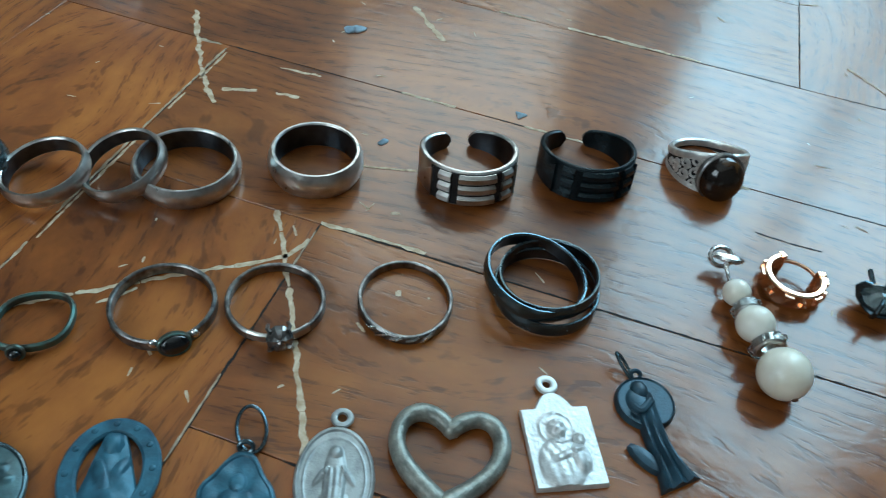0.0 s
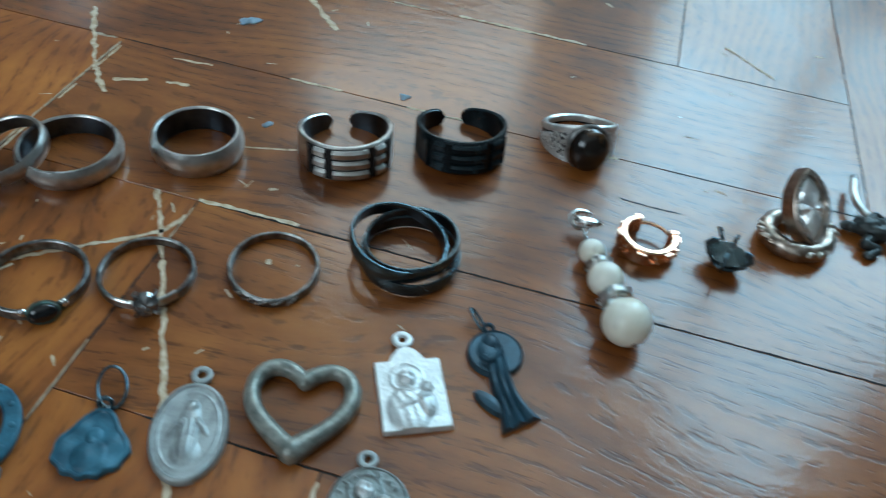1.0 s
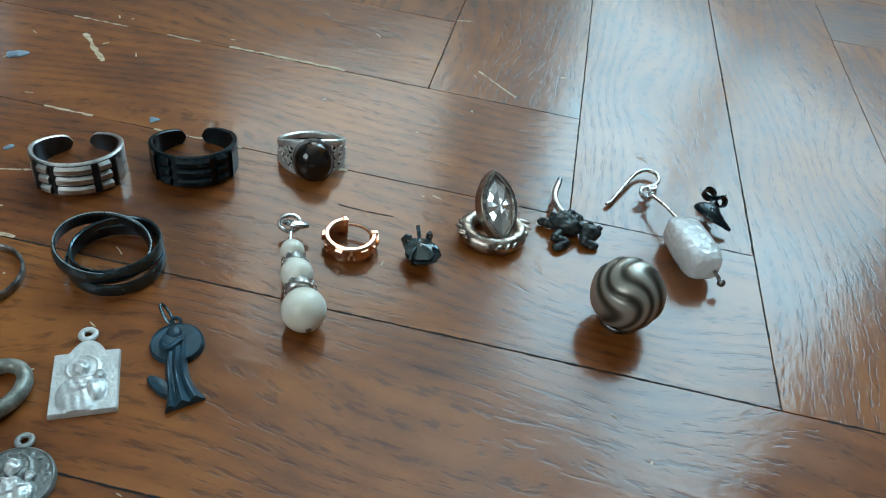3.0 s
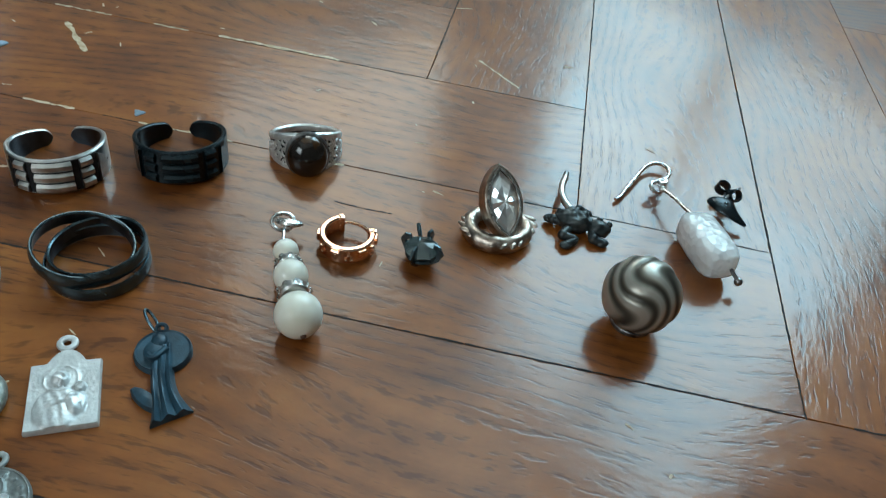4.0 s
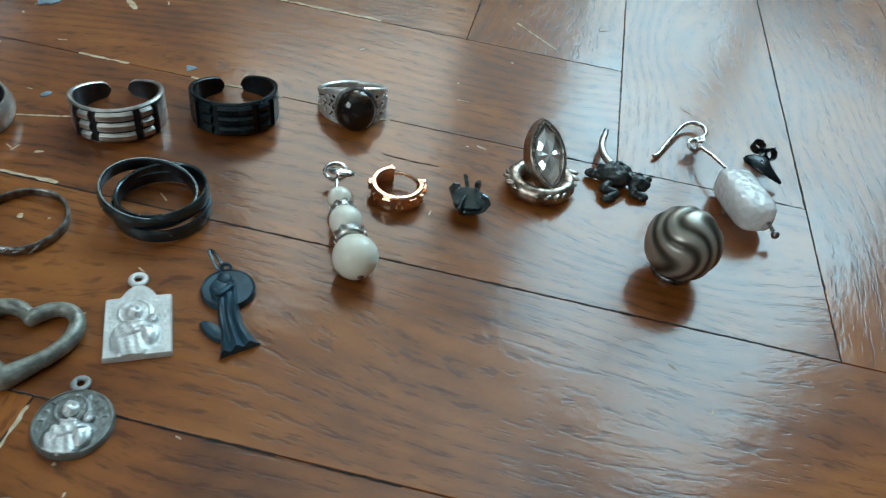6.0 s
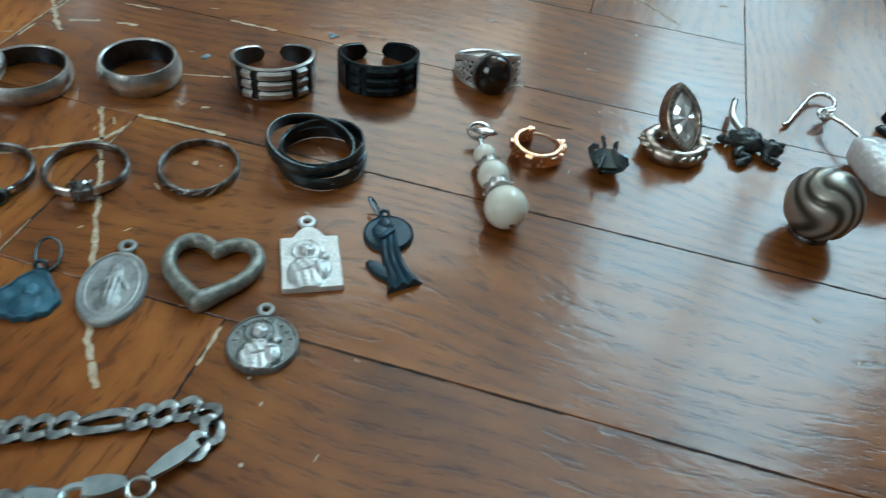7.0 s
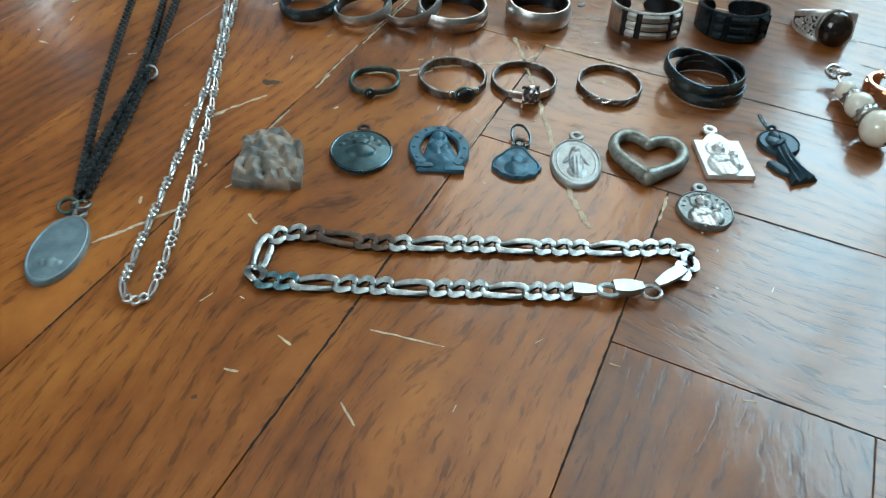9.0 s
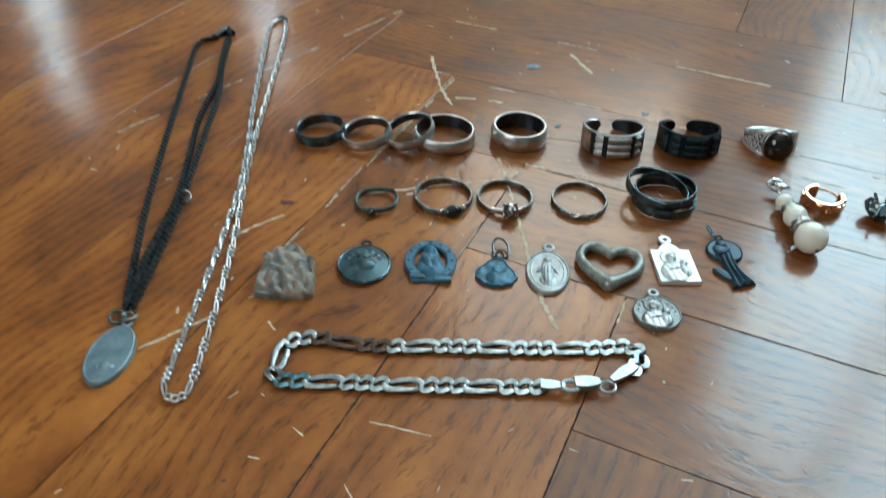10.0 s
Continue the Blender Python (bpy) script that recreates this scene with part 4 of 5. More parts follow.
def strand(route, width=0.27, wire=0.062, pitch=0.125):
    station, total = track(route)
    bm, d, k = bmesh.new(), 0.0, 0
    ring_pts = [(math.cos(2 * math.pi * i / 8), math.sin(2 * math.pi * i / 8)) for i in range(8)]
    while d < total:
        p, way = station(d)
        m = heading(p, way, 45 if k % 2 else -45)
        m.translation = p
        pts = [m @ Vector((0.125 * c, (width / 2 - wire) * s, 0)) for c, s in ring_pts]
        sweep(bm, pts, disc(wire, 4), True, up=m.to_3x3() @ Vector((0, 0, 1)))
        d += pitch
        k += 1
    return bm
STRANDS = [
    [(-15.80, -1.4, 0.12), (-16.0, -0.3, 0.12), (-16.55, 3.2, 0.12), (-16.95, 6.6, 0.12), (-17.20, 9.0, 0.12), (-17.52, 12.4, 0.12), (-17.82, 15.6, 0.12), (-17.80, 16.6, 0.12)],
    [(-15.62, -1.3, 0.12), (-15.52, 1.0, 0.14), (-15.50, 3.6, 0.16), (-15.62, 6.2, 0.12), (-15.72, 8.6, 0.12), (-15.86, 11.6, 0.12), (-16.22, 14.0, 0.12), (-16.36, 15.4, 0.12), (-16.50, 17.2, 0.12)],
    [(-15.74, -1.2, 0.20), (-15.72, 1.0, 0.22), (-15.66, 3.8, 0.22), (-15.96, 7.0, 0.12), (-16.20, 9.6, 0.12), (-16.12, 12.6, 0.18), (-16.34, 14.4, 0.20), (-16.62, 17.2, 0.14)],
    [(-15.72, -1.3, 0.28), (-15.84, 0.8, 0.14), (-15.76, 2.6, 0.12), (-15.58, 4.0, 0.26)],
    [(-17.66, 16.9, 0.14), (-17.20, 17.2, 0.14), (-16.95, 18.0, 0.14), (-16.55, 17.6, 0.14)],
]
for r in STRANDS:
    part("strand", strand(r), DARKCHAIN, pendant_chain, kind="stuff")
part("jump_ring", sweep(bmesh.new(), loop(0.19, 0.24, 24), disc(0.05, 8), True), TARNISH, pendant_chain, m=at(-15.46, 4.15, 0.16, 20, 20))
part("jump_ring", sweep(bmesh.new(), loop(0.22, 0.22, 24), disc(0.05, 8), True), VERDIGRIS, pendant_chain, m=at(-15.92, -1.74, 0.12, 0, 10))
part("jump_ring", sweep(bmesh.new(), loop(0.20, 0.22, 24), disc(0.05, 8), True), TARNISH, pendant_chain, m=at(-15.58, -1.78, 0.18, 0, -14))
part("clasp", sweep(bmesh.new(), [(-17.2, 17.2, 0.14), (-16.95, 17.9, 0.16), (-16.75, 18.2, 0.14), (-16.5, 17.7, 0.14)], disc(0.16, 8)), DARKCHAIN, pendant_chain)
medal = part("medal", relief(bmesh.new(), ellipse(0.60, 1.10), lambda x, y, q: bump(x, y, 0.02, -0.45, 0.13, 0.14, 0.06) + bump(x, y, -0.16, -0.48, 0.07, 0.09, 0.04) + bump(x, y, 0.2, -0.46, 0.07, 0.08, 0.04) + (0.025 if q > 0.9 else 0), 0.13, 28, 90), BLUEPEWTER, pendant_chain, "smooth blue-grey oval medal", m=at(-15.70, -3.16, 0, -3))
part("bail", sweep(bmesh.new(), loop(0.12, 0.15, 18), disc(0.055, 8), True), PEWTER, medal, m=at(0.06, 1.20, 0.10))


# ---- earrings and oddments ----
EAR = "earrings and oddments"
root = thing("pearl_drop", at(5.21, 1.80, 0, 0), "drop of three cream pearls with crystal rondelles", "earring", EAR)
for y, z, r in ((0, 0.52, 0.52), (1.30, 0.42, 0.395), (2.22, 0.34, 0.30)):
    bm = bmesh.new()
    bmesh.ops.create_uvsphere(bm, u_segments=36, v_segments=24, radius=r, matrix=Matrix.Translation((0, y, z)))
    part("pearl", bm, PEARL, root)
part("bead_hole", ball(bmesh.new(), (0.04, -0.50, 0.55 - 0.16), (0.07, 0.05, 0.06), 8), DARKBROWN, root)
for y, z, r in ((0.73, 0.47, 0.33), (1.76, 0.38, 0.26)):
    ron = part("rondelle", sweep(bmesh.new(), loop(r * 0.72, r * 0.72, 28), slab_section(r * 0.5, 0.24, 0.04), True), SILVER, root, m=at(0, y, z, 0, 90))
    for i in range(9):
        g = 2 * math.pi * i / 9
        bm = bmesh.new()
        bmesh.ops.create_icosphere(bm, subdivisions=1, radius=0.092, matrix=Matrix.Translation((r * math.cos(g), r * math.sin(g), 0)))
        part("crystal", bm, CRYSTAL, ron, angle=5)
part("wire", sweep(bmesh.new(), [(0, 2.4, 0.34), (-0.02, 2.62, 0.34), (0.02, 2.85, 0.36), (0.06, 3.05, 0.34)], disc(0.04, 8)), BRIGHT, root)
part("clasp_ring", sweep(bmesh.new(), loop(0.27, 0.22, 24), disc(0.055, 8), True), BRIGHT, root, m=at(0.06, 3.28, 0.34, 10, 30))
part("clasp", sweep(bmesh.new(), eased([(-0.06, 3.34, 0.36), (0.10, 3.16, 0.42), (0.30, 3.08, 0.42), (0.50, 3.12, 0.36)], 4), slab_section(0.20, 0.12, 0.04), scale=lambda s: 0.6 + 0.6 * math.sin(math.pi * min(1.0, 0.15 + 0.8 * s))), BRIGHT, root)

root = thing("hoop_earring", at(6.73, 4.38, 0, 0), "small rose gold hinged hoop earring with key-shaped cutouts", "earring", EAR)
part("hoop", sweep(bmesh.new(), arc(0.60, 0.60, 92, 362, 64, 0.24), slab_section(0.14, 0.44, 0.03)), ROSE, root)
part("post", sweep(bmesh.new(), arc(0.55, 0.55, 4, 90, 16, 0.30), disc(0.045, 8)), ROSE, root)
for k, g in enumerate((130, 165, 200, 235, 262, 290, 318, 345)):
    key = part("key_motif", sweep(bmesh.new(), arc(0.69, 0.69, g - 8, g + 8, 6, 0.36 if k % 2 else 0.16), slab_section(0.10, 0.09, 0.02)), ROSE, root)
    part("key_stem", sweep(bmesh.new(), arc(0.69, 0.69, g - 3, g + 3, 4, 0.25), slab_section(0.10, 0.20, 0.02)), ROSE, key)
for g, s in ((94, 0.2), (358, 0.2)):
    part("end_cap", box(bmesh.new(), (0.60 * math.cos(radians(g)), 0.60 * math.sin(radians(g)), 0.25), (0.20, 0.14, 0.46), Matrix.Rotation(radians(g), 4, "Z"), 0.03), ROSE, root)

root = thing("stud_earring", at(8.40, 3.62, 0, 12) @ Matrix.Scale(1.12, 4), "small dark claw-set smoky crystal stud", "earring", EAR)
bm = bmesh.new()
bmesh.ops.create_cone(bm, cap_ends=True, segments=8, radius1=0.10, radius2=0.40, depth=0.34, matrix=Matrix.Translation((0, 0, 0.20)))
bmesh.ops.create_cone(bm, cap_ends=True, segments=8, radius1=0.395, radius2=0.05, depth=0.13, matrix=Matrix.Translation((0, 0, 0.435)))
part("crystal", bm, SMOKE, root, angle=5)
for g in (35, 125, 215, 305):
    c, s = math.cos(radians(g)), math.sin(radians(g))
    part("claw", sweep(bmesh.new(), [(0.14 * c, 0.14 * s, 0.02), (0.36 * c, 0.36 * s, 0.22), (0.45 * c, 0.45 * s, 0.42), (0.38 * c, 0.38 * s, 0.54), (0.28 * c, 0.28 * s, 0.55)], slab_section(0.15, 0.08, 0.02), up=(-s, c, 0)), STEELBLUE, root)
part("gallery", sweep(bmesh.new(), loop(0.30, 0.30, 24, 0.20), disc(0.05, 6), True), STEELBLUE, root)
part("post", sweep(bmesh.new(), [(0.16, 0.40, 0.34), (0.20, 0.54, 0.40), (0.23, 0.66, 0.46)], disc(0.05, 8)), STEELBLUE, root)

root = thing("marquise_ring", at(10.60, 4.30, 0, 0), "antique open ring with a tall marquise crystal in a bezel", "ring", EAR)
bm = bmesh.new()
sweep(bm, arc(0.74, 0.66, 65, 395, 72, 0.24), disc(0.21, 12, 0.23), scale=lambda s: 0.72 + 0.36 * math.sin(math.pi * s) + 0.045 * math.sin(60 * s))
part("shank", bm, ANTIQUE, root)
for k in range(15):
    g = radians(160 + 15 * k)
    wob = math.sin(7.3 * k)
    part("leaf", ball(bmesh.new(), ((0.85 + 0.02 * wob) * math.cos(g), (0.77 + 0.02 * wob) * math.sin(g), 0.33 + 0.03 * wob), (0.21 + 0.03 * wob, 0.085, 0.055), 6, Matrix.Rotation(g + 2.1 + 0.3 * wob, 4, "Z")), ANTIQUE, root)
seat = at(0.02, 0.16, 0.92, 4, 46)


def lens_shape(w, l):
    """The pointed oval of two circle arcs."""
    R = (w * w + l * l) / (2 * w)
    def rim(t):
        c, s = abs(math.cos(t)), math.sin(t)
        b = (R - w) * c
        return -b + math.sqrt(b * b + R * R - (R - w) ** 2)
    return rim


outer = lens_shape(0.46, 0.92)
bm = bmesh.new()
rim_pts = [(outer(2 * math.pi * i / 64) * math.cos(2 * math.pi * i / 64), outer(2 * math.pi * i / 64) * math.sin(2 * math.pi * i / 64), 0) for i in range(64)]
sweep(bm, rim_pts, slab_section(0.10, 0.50, 0.03), True)
part("bezel", bm, ANTIQUE, root, m=seat)
part("backing", relief(bmesh.new(), outer, lambda x, y, q: -0.22 * (1 - q), 0.30, 3, 12), FOIL, root, m=seat @ at(0, 0, -0.24), angle=4)
part("crystal", relief(bmesh.new(), lens_shape(0.42, 0.86), lambda x, y, q: 0.15 * min(1.0, 1.5 * (1 - q)) + 0.03 * math.cos(6 * math.atan2(y, x)) * (0.2 < q < 0.9), 0.12, 4, 12), FOIL, root, "faceted marquise crystal", m=seat @ at(0, 0, 0.03), angle=4)
part("inner_rim", sweep(bmesh.new(), [(0.93 * x, 0.93 * y, 0.24) for x, y, z in rim_pts], disc(0.035, 6), True), BRIGHT, root, m=seat)

root = thing("frog_earring", at(12.75, 4.30, 0, 0), "small dark metal frog earring with a bent silver post", "earring", EAR)
SLANT = Matrix.Rotation(radians(-38), 4, "Z")


def warty(bm, depth):
    """Uneven cast skin."""
    for v in bm.verts:
        v.co += Vector((0, 0, 1)) * depth * noise.noise(v.co * 5.5) + v.co.normalized() * depth * 0.7 * noise.noise(v.co * 8.0 + Vector((3, 1, 2)))
    return bm


part("body", warty(ball(bmesh.new(), (0, 0, 0.27), (0.52, 0.38, 0.25), 24, SLANT), 0.10), FROGMETAL, root, angle=70)
part("head", warty(ball(bmesh.new(), (0.54, -0.38, 0.24), (0.32, 0.26, 0.20), 18, SLANT), 0.07), FROGMETAL, root, angle=70)
for x, y in ((0.62, -0.22), (0.80, -0.42)):
    part("eye", ball(bmesh.new(), (x, y, 0.36), 0.09, 8), FROGMETAL, root)
for path in ([(-0.28, 0.0, 0.2), (-0.52, 0.18, 0.2), (-0.56, 0.30, 0.14)], [(-0.22, -0.25, 0.22), (-0.50, -0.45, 0.2), (-0.22, -0.62, 0.14), (-0.50, -0.74, 0.10)],
             [(0.10, 0.26, 0.22), (0.34, 0.46, 0.2), (0.52, 0.36, 0.12)], [(0.36, -0.40, 0.2), (0.30, -0.66, 0.14), (0.50, -0.80, 0.09)]):
    leg = part("leg", sweep(bmesh.new(), eased(path, 5), disc(0.12, 10)), FROGMETAL, root, angle=70)
    part("foot", ball(bmesh.new(), path[-1], (0.18, 0.15, 0.10), 8), FROGMETAL, leg)
    part("knee", ball(bmesh.new(), path[1], 0.14, 8), FROGMETAL, leg)
part("post", sweep(bmesh.new(), eased([(0.12, 0.18, 0.26), (-0.02, 0.75, 0.34), (0.12, 1.25, 0.36), (0.42, 1.72, 0.34)]), disc(0.095, 10)), SILVER, root)
part("post_tip", sweep(bmesh.new(), [(0.42, 1.72, 0.34), (0.53, 1.90, 0.33)], disc(0.08, 10)), TARNISH, root)


# the bead with winding ridges
bm = bmesh.new()
NU, NV, R = 128, 84, 0.90


def ridge(x, y):
    """From 0 in a groove to 1 on a ridge of the winding stripes."""
    turn = 1.0 - 1.5 * (x * x + y * y)
    return 0.5 + 0.5 * math.sin(13.5 * (x * math.cos(turn) + y * math.sin(turn)) + 0.6)


grid = []
for j in range(NV + 1):
    lat, row = math.pi * (j / NV - 0.5), []
    for i in range(NU):
        lon = 2 * math.pi * i / NU
        rr = R * (1 - 0.036 * (1 - ridge(math.cos(lat) * math.cos(lon), math.cos(lat) * math.sin(lon))) ** 2.2)
        row.append(bm.verts.new((rr * math.cos(lat) * math.cos(lon), rr * math.cos(lat) * math.sin(lon), rr * math.sin(lat))))
    grid.append(row)
for j in range(NV):
    for i in range(NU):
        k = (i + 1) % NU
        bm.faces.new((grid[j][i], grid[j][k], grid[j + 1][k], grid[j + 1][i]))
root = thing("swirl_bead", at(12.82, 0.85, 0.0, 0), "round champagne-coloured bead with winding ridges on a collar", "bead", EAR)
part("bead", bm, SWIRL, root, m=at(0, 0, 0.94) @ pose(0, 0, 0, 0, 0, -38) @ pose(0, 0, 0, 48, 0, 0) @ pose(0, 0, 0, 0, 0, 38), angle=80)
part("collar", sweep(bmesh.new(), loop(0.46, 0.46, 36, 0.07), slab_section(0.08, 0.13, 0.02), True), TARNISH, root)

root = thing("drop_earring", at(15.65, 2.75, 0, 0), "crackled clear quartz bead on a pin with a silver ear hook", "earring", EAR)
bm = bmesh.new()
prof = [(-0.97, 0.38), (-0.95, 0.47), (-0.84, 0.57), (-0.66, 0.64), (0, 0.67), (0.66, 0.64), (0.84, 0.57), (0.95, 0.47), (0.97, 0.38)]
sweep(bm, [(0, y, 0) for y, r in prof], [(0.76 * math.copysign(abs(math.cos(g)) ** 0.5, math.cos(g)), 0.68 * math.copysign(abs(math.sin(g)) ** 0.5, math.sin(g))) for g in [2 * math.pi * i / 28 for i in range(28)]], scale=lambda s: prof[round(s * 8)][1])
part("quartz_bead", bm, FROST, root, "crackled translucent white quartz", m=at(0.08, -0.10, 0.52, -5, -3), angle=70)
part("pin", sweep(bmesh.new(), [(0.10, 2.32, 0.42), (0.16, 1.80, 0.52), (0.22, 1.02, 0.58)], disc(0.05, 8)), BRIGHT, root)
part("pin_end", sweep(bmesh.new(), [(0.16, -0.90, 0.62), (0.30, -1.30, 0.40)], disc(0.05, 8)), TARNISH, root)
part("pin_head", ball(bmesh.new(), (0.32, -1.36, 0.36), 0.11, 10), TARNISH, root)
part("hook", sweep(bmesh.new(), eased([(-1.22, 2.46, 0.08), (-1.02, 2.55, 0.09), (-0.70, 2.84, 0.12), (-0.10, 3.36, 0.16), (0.30, 3.68, 0.18), (0.66, 3.80, 0.20), (0.92, 3.66, 0.20), (0.92, 3.34, 0.20), (0.64, 3.02, 0.22), (0.34, 2.84, 0.26)]), disc(0.06, 10)), BRIGHT, root)
part("hook_loop", sweep(bmesh.new(), loop(0.19, 0.17, 22), disc(0.055, 8), True), BRIGHT, root, m=at(0.06, 2.58, 0.30, 30, 25))
part("coil", sweep(bmesh.new(), [(0.10 * math.cos(i * 0.7) + 0.18 + 0.014 * i * 0.5, 0.10 * math.sin(i * 0.7) + 2.76, 0.26 + 0.004 * i) for i in range(30)], disc(0.035, 6)), SILVER, root)
part("knot", ball(bmesh.new(), (0.11, 2.36, 0.40), (0.11, 0.09, 0.10), 8), SILVER, root)

root = thing("stud_earring", at(17.20, 4.10, 0, 0), "dark curved leaf-shaped stud with a butterfly back", "earring", EAR)
bm = bmesh.new()
sweep(bm, eased([(0.10, 0.46, 0.30), (0.02, 0.24, 0.38), (0.02, -0.02, 0.40), (0.14, -0.30, 0.34), (0.37, -0.60, 0.20)], 5), disc(0.42, 14, 0.17), scale=lambda s: min(1.0, 0.50 + 2.4 * s) * (1.0 - 0.86 * s ** 1.8))
part("leaf", bm, BLACKMETAL, root)
part("crystal", ball(bmesh.new(), (-0.02, 0.00, 0.55), 0.06, 6), CRYSTAL, root)
part("post", sweep(bmesh.new(), [(0.10, 0.30, 0.34), (0.55, 0.62, 0.34), (0.98, 0.80, 0.36)], disc(0.04, 8)), SILVER, root)
clutch = part("clutch", box(bmesh.new(), (0.50, 0.62, 0.28), (0.22, 0.36, 0.05), Matrix.Rotation(radians(-35), 4, "Z"), 0.01), OXIDE, root)
for x, y, lean in ((0.52, 0.96, 20), (0.66, 0.56, 50)):
    part("clutch_coil", sweep(bmesh.new(), loop(0.17, 0.17, 22), slab_section(0.04, 0.26, 0.01), True), BLACKMETAL, clutch, m=at(x, y, 0.32, 0, lean))

# crumbs on the boards
CRUMB = "crumbs on the boards"
thing("paper_chip", at(-2.36, 14.95, 0.0, 10), "small torn pale blue chip lying on the floor", "chip", CRUMB, bm=relief(bmesh.new(), lambda t: 0.25 + 0.09 * math.cos(2 * t) + 0.04 * math.cos(5 * t), lambda x, y, q: 0.08 * (1 - q), 0.05, 5, 18), mat=PAPER)
thing("paper_chip", at(-1.92, 9.62, 0.0, 40), "tiny pale blue crumb lying on the floor", "chip", CRUMB, bm=relief(bmesh.new(), lambda t: 0.12 + 0.04 * math.cos(2 * t), lambda x, y, q: 0.05 * (1 - q), 0.03, 4, 12), mat=PAPER)
thing("paper_chip", at(1.86, 10.74, 0.0, 0), "tiny pale blue crumb beside a board joint", "chip", CRUMB, bm=relief(bmesh.new(), lambda t: 0.14 + 0.05 * math.cos(3 * t), lambda x, y, q: 0.05 * (1 - q), 0.03, 4, 12), mat=PAPER)


# ---- parquet in a herringbone of blocks five widths long ----
PU, PN = 5.28, 5.52                       # the block's module along and across the boards
U0, N0 = -6.10, -0.98
GRAIN = Matrix.Rotation(radians(-25.6), 4, "Z")
GAP, DEEP = 0.022, 1.3


def block_mesh(length, width):
    bm = bmesh.new()
    a, b, c = length / 2 - GAP / 2, width / 2 - GAP / 2, 0.012
    low = [bm.verts.new((x, y, -DEEP)) for x, y in ((-a, -b), (a, -b), (a, b), (-a, b))]
    mid = [bm.verts.new((x, y, -c)) for x, y in ((-a, -b), (a, -b), (a, b), (-a, b))]
    top = [bm.verts.new((x, y, 0)) for x, y in ((-a + c, -b + c), (a - c, -b + c), (a - c, b - c), (-a + c, b - c))]
    bm.faces.new(top)
    for i in range(4):
        k = (i + 1) % 4
        bm.faces.new((low[i], low[k], mid[k], mid[i]))
        bm.faces.new((mid[i], mid[k], top[k], top[i]))
    return bm


def with_uv(bm, shift=(0, 0)):
    uv = bm.loops.layers.uv.new("UVMap")
    for f in bm.faces:
        for l in f.loops:
            l[uv].uv = (l.vert.co.x * CM + shift[0], l.vert.co.y * CM + shift[1])
    return bm


floor = thing("floor", Matrix(), "worn varnished reddish-brown herringbone parquet floor", "floor", kind="structure")
FLAT, UPRIGHT = link_mesh("plank", with_uv(block_mesh(5 * PU, PN)), WOOD, smooth=False), link_mesh("plank", with_uv(block_mesh(5 * PN, PU)), WOOD, smooth=False)
rest = []
rng, tone_rng = random.Random(4), random.Random(11)          # random tone per block; brighter light on the left is painted in
for i in range(-75, 76):
    for j in range(-75, 76):
        s = (i + j) % 10
        if s == 0:
            c, turned = (U0 + (i + 2.5) * PU, N0 + (j + 0.5) * PN), False
        elif s == 5:
            c, turned = (U0 + (i + 0.5) * PU, N0 + (j + 2.5) * PN), True
        else:
            continue
        p = GRAIN @ Vector((c[0], c[1], 0))
        q = ROOM.inverted() @ p * CM
        if not (-WEST - 0.1 < q.x < EAST + 0.1 and -SOUTH - 0.1 < q.y < NORTH + 0.1):
            continue
        m = Matrix.Translation(p) @ GRAIN @ Matrix.Rotation(radians(90 if turned else 0), 4, "Z")
        z = -0.012 + 0.012 * rng.random()
        m.translation.z = z
        if -55 < p.x < 60 and -40 < p.y < 80:
            mm = m.copy()
            mm.translation = m.translation * CM
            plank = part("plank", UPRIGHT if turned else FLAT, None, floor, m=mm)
            # 1.33 and 1.18 paint extra light onto turned blocks on the left
            k = tone_rng.uniform(0.94, 1.06) * (1.0 if not turned or c[0] > 0 else 1.33 if c[0] < U0 else 1.18)
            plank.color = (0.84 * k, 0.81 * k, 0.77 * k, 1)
        else:
            rest.append((m, turned))
verts, faces, uvs = [], [], []
for m, turned in rest:
    me = UPRIGHT if turned else FLAT
    base = len(verts)
    shift = (rng.random() * 9, rng.random() * 9)
    for v in me.vertices:
        verts.append(m @ (v.co / CM) * CM)
    for f in me.polygons:
        faces.append([base + k for k in f.vertices])
        uvs += [(me.vertices[k].co.x + shift[0], me.vertices[k].co.y + shift[1]) for k in f.vertices]
me = bpy.data.meshes.new("far_planks")
me.from_pydata(verts, [], faces)
layer = me.uv_layers.new(name="UVMap")
for k, c in enumerate(uvs):
    layer.data[k].uv = c
me.materials.append(WOOD)
part("far_planks", me, None, floor, kind="stuff")


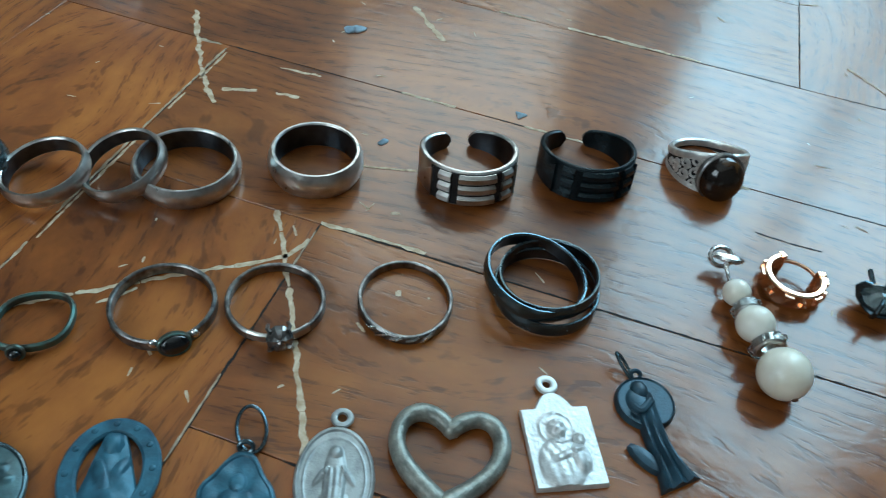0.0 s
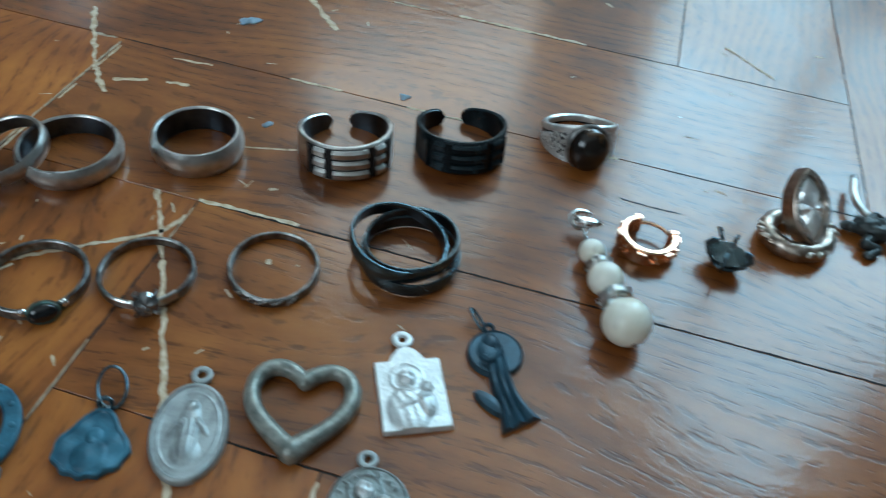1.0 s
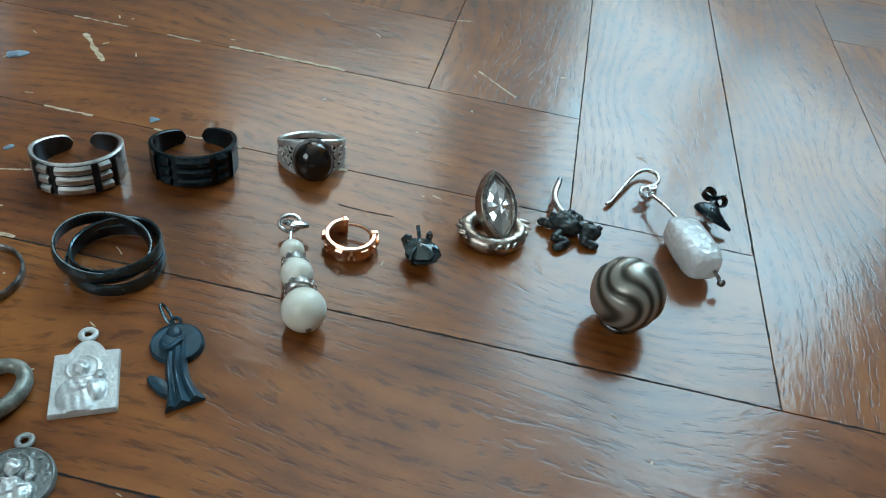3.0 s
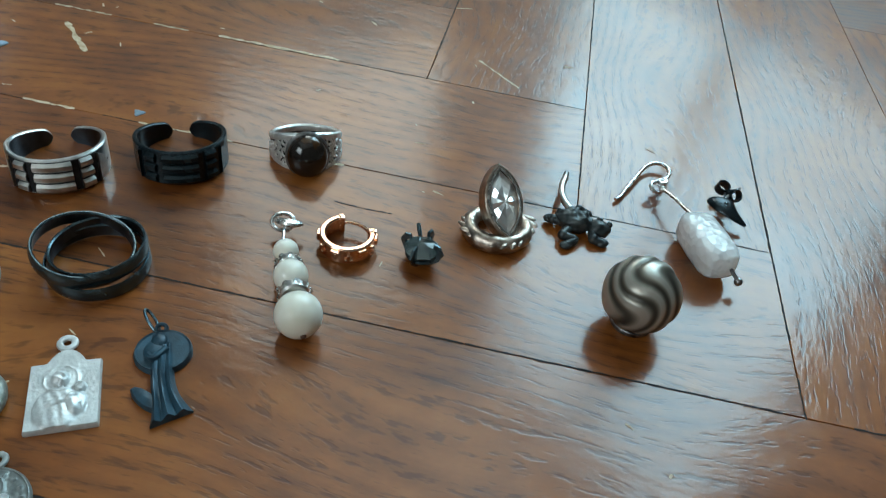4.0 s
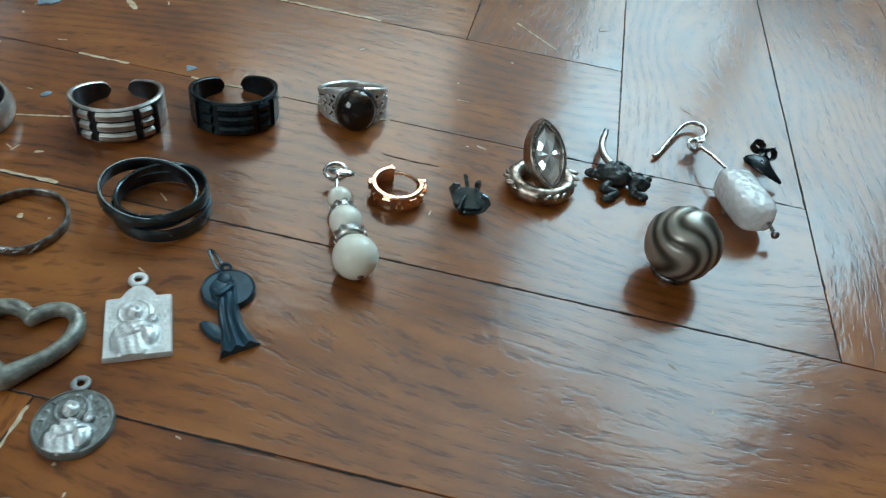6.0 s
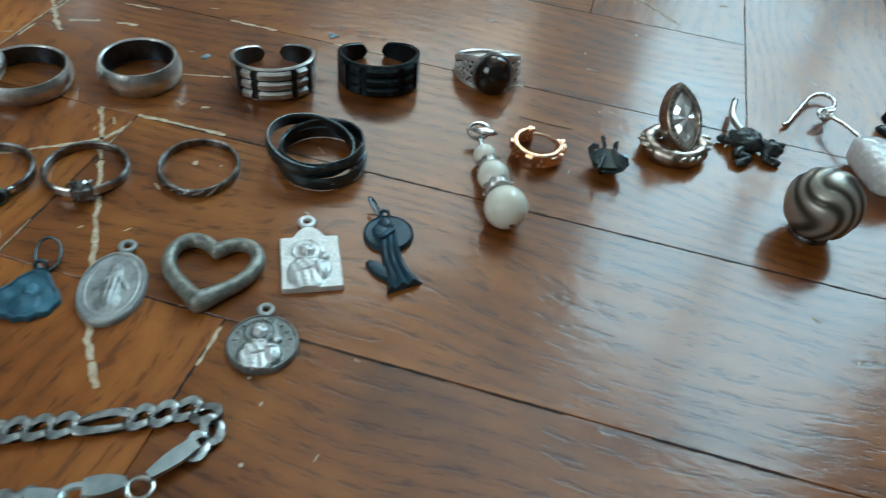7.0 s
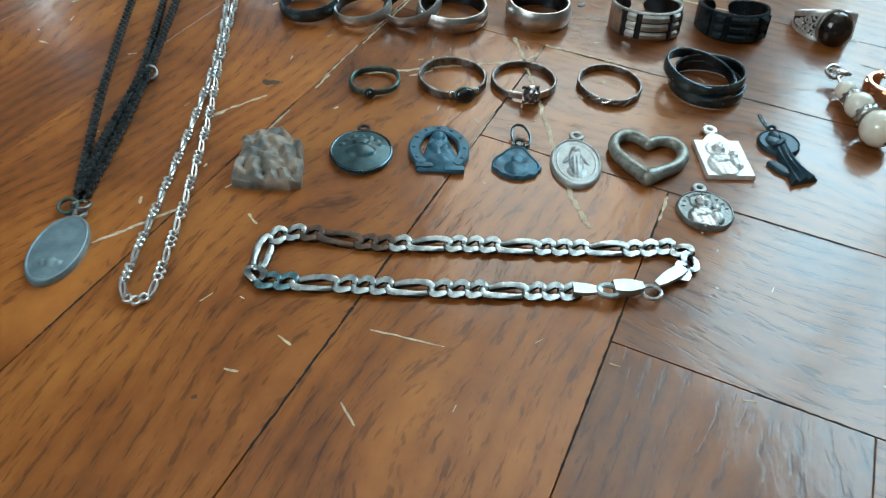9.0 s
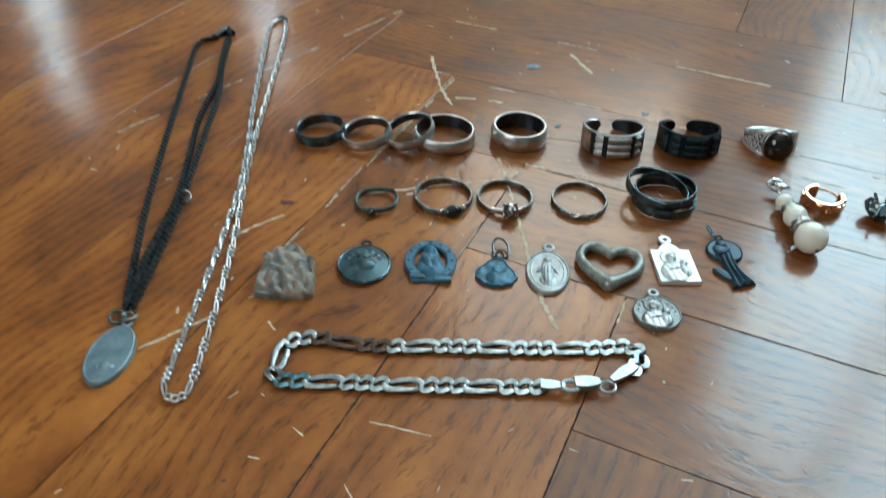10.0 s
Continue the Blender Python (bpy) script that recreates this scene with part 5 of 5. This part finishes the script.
# ---- scrapes, filler and specks on the boards ----
def scrape(route, width, seed, broken=0.25, mat=SCRAPE, name="scrape"):
    """A ragged pale scratch: short torn flakes along a path."""
    g = random.Random(seed)
    up = Vector((0, 0, 0.003 if mat is JOINT else 0.005 if mat is FILLER else 0.007))
    station, total = track([(*p, 0) for p in route])
    bm, d = bmesh.new(), 0.0
    while d < total:
        run = min(g.uniform(0.5, 1.9), total - d + 0.02)
        if g.random() > broken:
            n = max(3, int(run / 0.07))
            left, right = [], []
            for k in range(n + 1):
                p, way = station(d + run * k / n)
                side = Vector((-way.y, way.x, 0))
                taper = min(1.0, 0.65 + 0.3 * k, 0.65 + 0.3 * (n - k))
                a = 0.66 + 0.85 * noise.noise(Vector((p.x * 4.3, p.y * 4.3, seed))) + g.uniform(-0.12, 0.12)
                b = 0.66 + 0.85 * noise.noise(Vector((p.x * 4.3, p.y * 4.3, seed + 9.5))) + g.uniform(-0.12, 0.12)
                left.append(bm.verts.new(p + side * width * taper * max(0.1, a) + up))
                right.append(bm.verts.new(p - side * width * taper * max(0.1, b) + up))
            for k in range(n):
                bm.faces.new((left[k], right[k], right[k + 1], left[k + 1]))
        d += run + g.uniform(0.004, 0.03)
    return part(name, bm, mat, floor)


scrape([(-4.50, 7.2), (-4.32, 5.9), (-4.17, 4.3), (-4.02, 2.5), (-3.94, 1.5), (-3.80, -0.4), (-3.45, -2.0)], 0.09, 1, 0.12)
scrape([(-6.99, 15.9), (-6.60, 12.9), (-6.20, 11.4), (-5.84, 10.1)], 0.10, 2, 0.15)
scrape([(-13.55, 2.1), (-11.8, 3.5), (-9.62, 4.56), (-7.96, 4.98), (-6.27, 5.36), (-4.35, 5.77), (-3.63, 6.5)], 0.075, 3, 0.15)
scrape([(-9.4, 4.1), (-8.2, 4.5), (-7.2, 5.0)], 0.05, 4, 0.35)
scrape([(-0.42, 16.4), (0.26, 14.4)], 0.12, 5, 0.05)
scrape([(-8.61, -5.30), (-7.02, -5.74)], 0.035, 6, 0.2)
scrape([(-9.55, -6.27), (-9.1, -7.1), (-8.73, -7.75)], 0.03, 7, 0.25)
scrape([(-15.06, -2.86), (-13.64, -1.80), (-12.2, -0.6)], 0.06, 8, 0.2)
scrape([(-2.6, 8.7), (-1.2, 8.5)], 0.05, 9, 0.2)
scrape([(12.9, 13.2), (13.7, 11.3)], 0.06, 10, 0.25)
scrape([(-6.0, 11.9), (-5.1, 11.8)], 0.10, 11, 0.2)
scrape([(-4.6, 11.7), (-4.0, 11.5)], 0.10, 12, 0.2)
scrape([(-4.5, 12.9), (-3.4, 12.5)], 0.06, 13, 0.3)
scrape([(13.2, 17.2), (15.4, 17.0)], 0.05, 14, 0.3)
scrape([(6.95, 7.6), (7.35, 7.1)], 0.06, 15, 0.1)


def along(u, n):
    p = GRAIN @ Vector((u, n, 0))
    return (p.x, p.y)


# pale filler squeezed out of some joints
scrape([along(-11.40, 9.9), along(-11.42, 5.0), along(-11.35, 0), along(-11.25, -6)], 0.045, 20, 0.2, FILLER, "filler")
scrape([along(-11.28, 9.7), along(-11.30, 4.0), along(-11.25, -2)], 0.045, 21, 0.6, SCRAPE)
scrape([along(-11.4, 10.06), along(-6, 10.08), along(0, 10.05), along(3.2, 10.02)], 0.06, 22, 0.5, SCRAPE)
scrape([along(-6.1, 4.58), along(-3.0, 4.62), along(-1.4, 4.56)], 0.07, 23, 0.5, SCRAPE)
scrape([along(-6.1, 4.3), along(-6.12, 0), along(-6.1, -4)], 0.026, 24, 0.72, FILLER, "filler")
scrape([along(-0.8, -1.2), along(-0.75, -3.8)], 0.05, 25, 0.5, SCRAPE)
scrape([along(-16.8, 10.0), along(-11.6, 10.0)], 0.06, 26, 0.3, FILLER, "filler")
scrape([along(-14, 15.6), along(-7, 15.62), along(-3.5, 15.6)], 0.07, 27, 0.35, FILLER, "filler")
scrape([(-21.9, 4.7), (-19.6, 8.0), (-15.7, 12.6), (-12.0, 17.0), (-8.5, 21.3)], 0.09, 28, 0.25, FILLER, "filler")
scrape([along(-4, 15.62), along(-1, 15.66), along(3.6, 15.6)], 0.08, 29, 0.35, SCRAPE)
for k, (a, b) in enumerate(((along(-6.1, 4.54), along(20.2, 4.54)), (along(-11.4, 10.06), along(14.9, 10.06)), (along(-6.1, -1.0), along(20.2, -1.0)), (along(-0.8, -6.50), along(9.0, -6.50)),
                            (along(15.02, 4.5), along(15.02, 26)), (along(9.74, 10.06), along(9.74, 26)), (along(-0.82, -1), along(-0.82, -10)), (along(-6.1, 4.54), along(-6.1, -12)), (along(-11.38, 9.9), along(-11.38, -12)), (along(-3, 15.58), along(9.7, 15.58)), (along(4.46, 15.5), along(4.46, 26)))):
    scrape([a, tuple((p + q) / 2 for p, q in zip(a, b)), b], 0.036 if k in (0, 7) else 0.030, 60 + k, 0.12 if k in (0, 7) else 0.3, JOINT, "joint_chip")
scrape([(6.7, 6.15), (7.4, 5.75), (8.1, 5.45)], 0.035, 90, 0.0, JOINT, "crack")
scrape([(-12.22, 4.12), (-11.64, 4.06)], 0.17, 31, 0.0, KNOT, "knot")
scrape([(-11.95, -7.03), (-11.84, -7.0)], 0.07, 32, 0.0, KNOT, "knot")
scrape([(-10.5, -5.5), (-10.2, -5.75)], 0.04, 34, 0.0)
scrape([(-11.45, -6.36), (-11.15, -6.42)], 0.04, 35, 0.0)
scrape([(-11.7, -1.75), (-11.45, -2.1)], 0.05, 36, 0.0)
scrape([(-11.2, 1.9), (-10.4, 2.5), (-9.9, 2.9)], 0.045, 37, 0.1)
scrape([(-2.05, 4.61), (-1.93, 4.60)], 0.10, 30, 0.0)
g = random.Random(8)
for k in range(110):
    x, y = g.uniform(-21, 2) if k < 90 else g.uniform(2, 18), g.uniform(-8, 22)
    a, l = g.uniform(0, 3.14), g.uniform(0.05, 0.35)
    scrape([(x, y), (x + l * math.cos(a), y + l * math.sin(a))], g.uniform(0.02, 0.05), 100 + k, 0.0, name="speck")
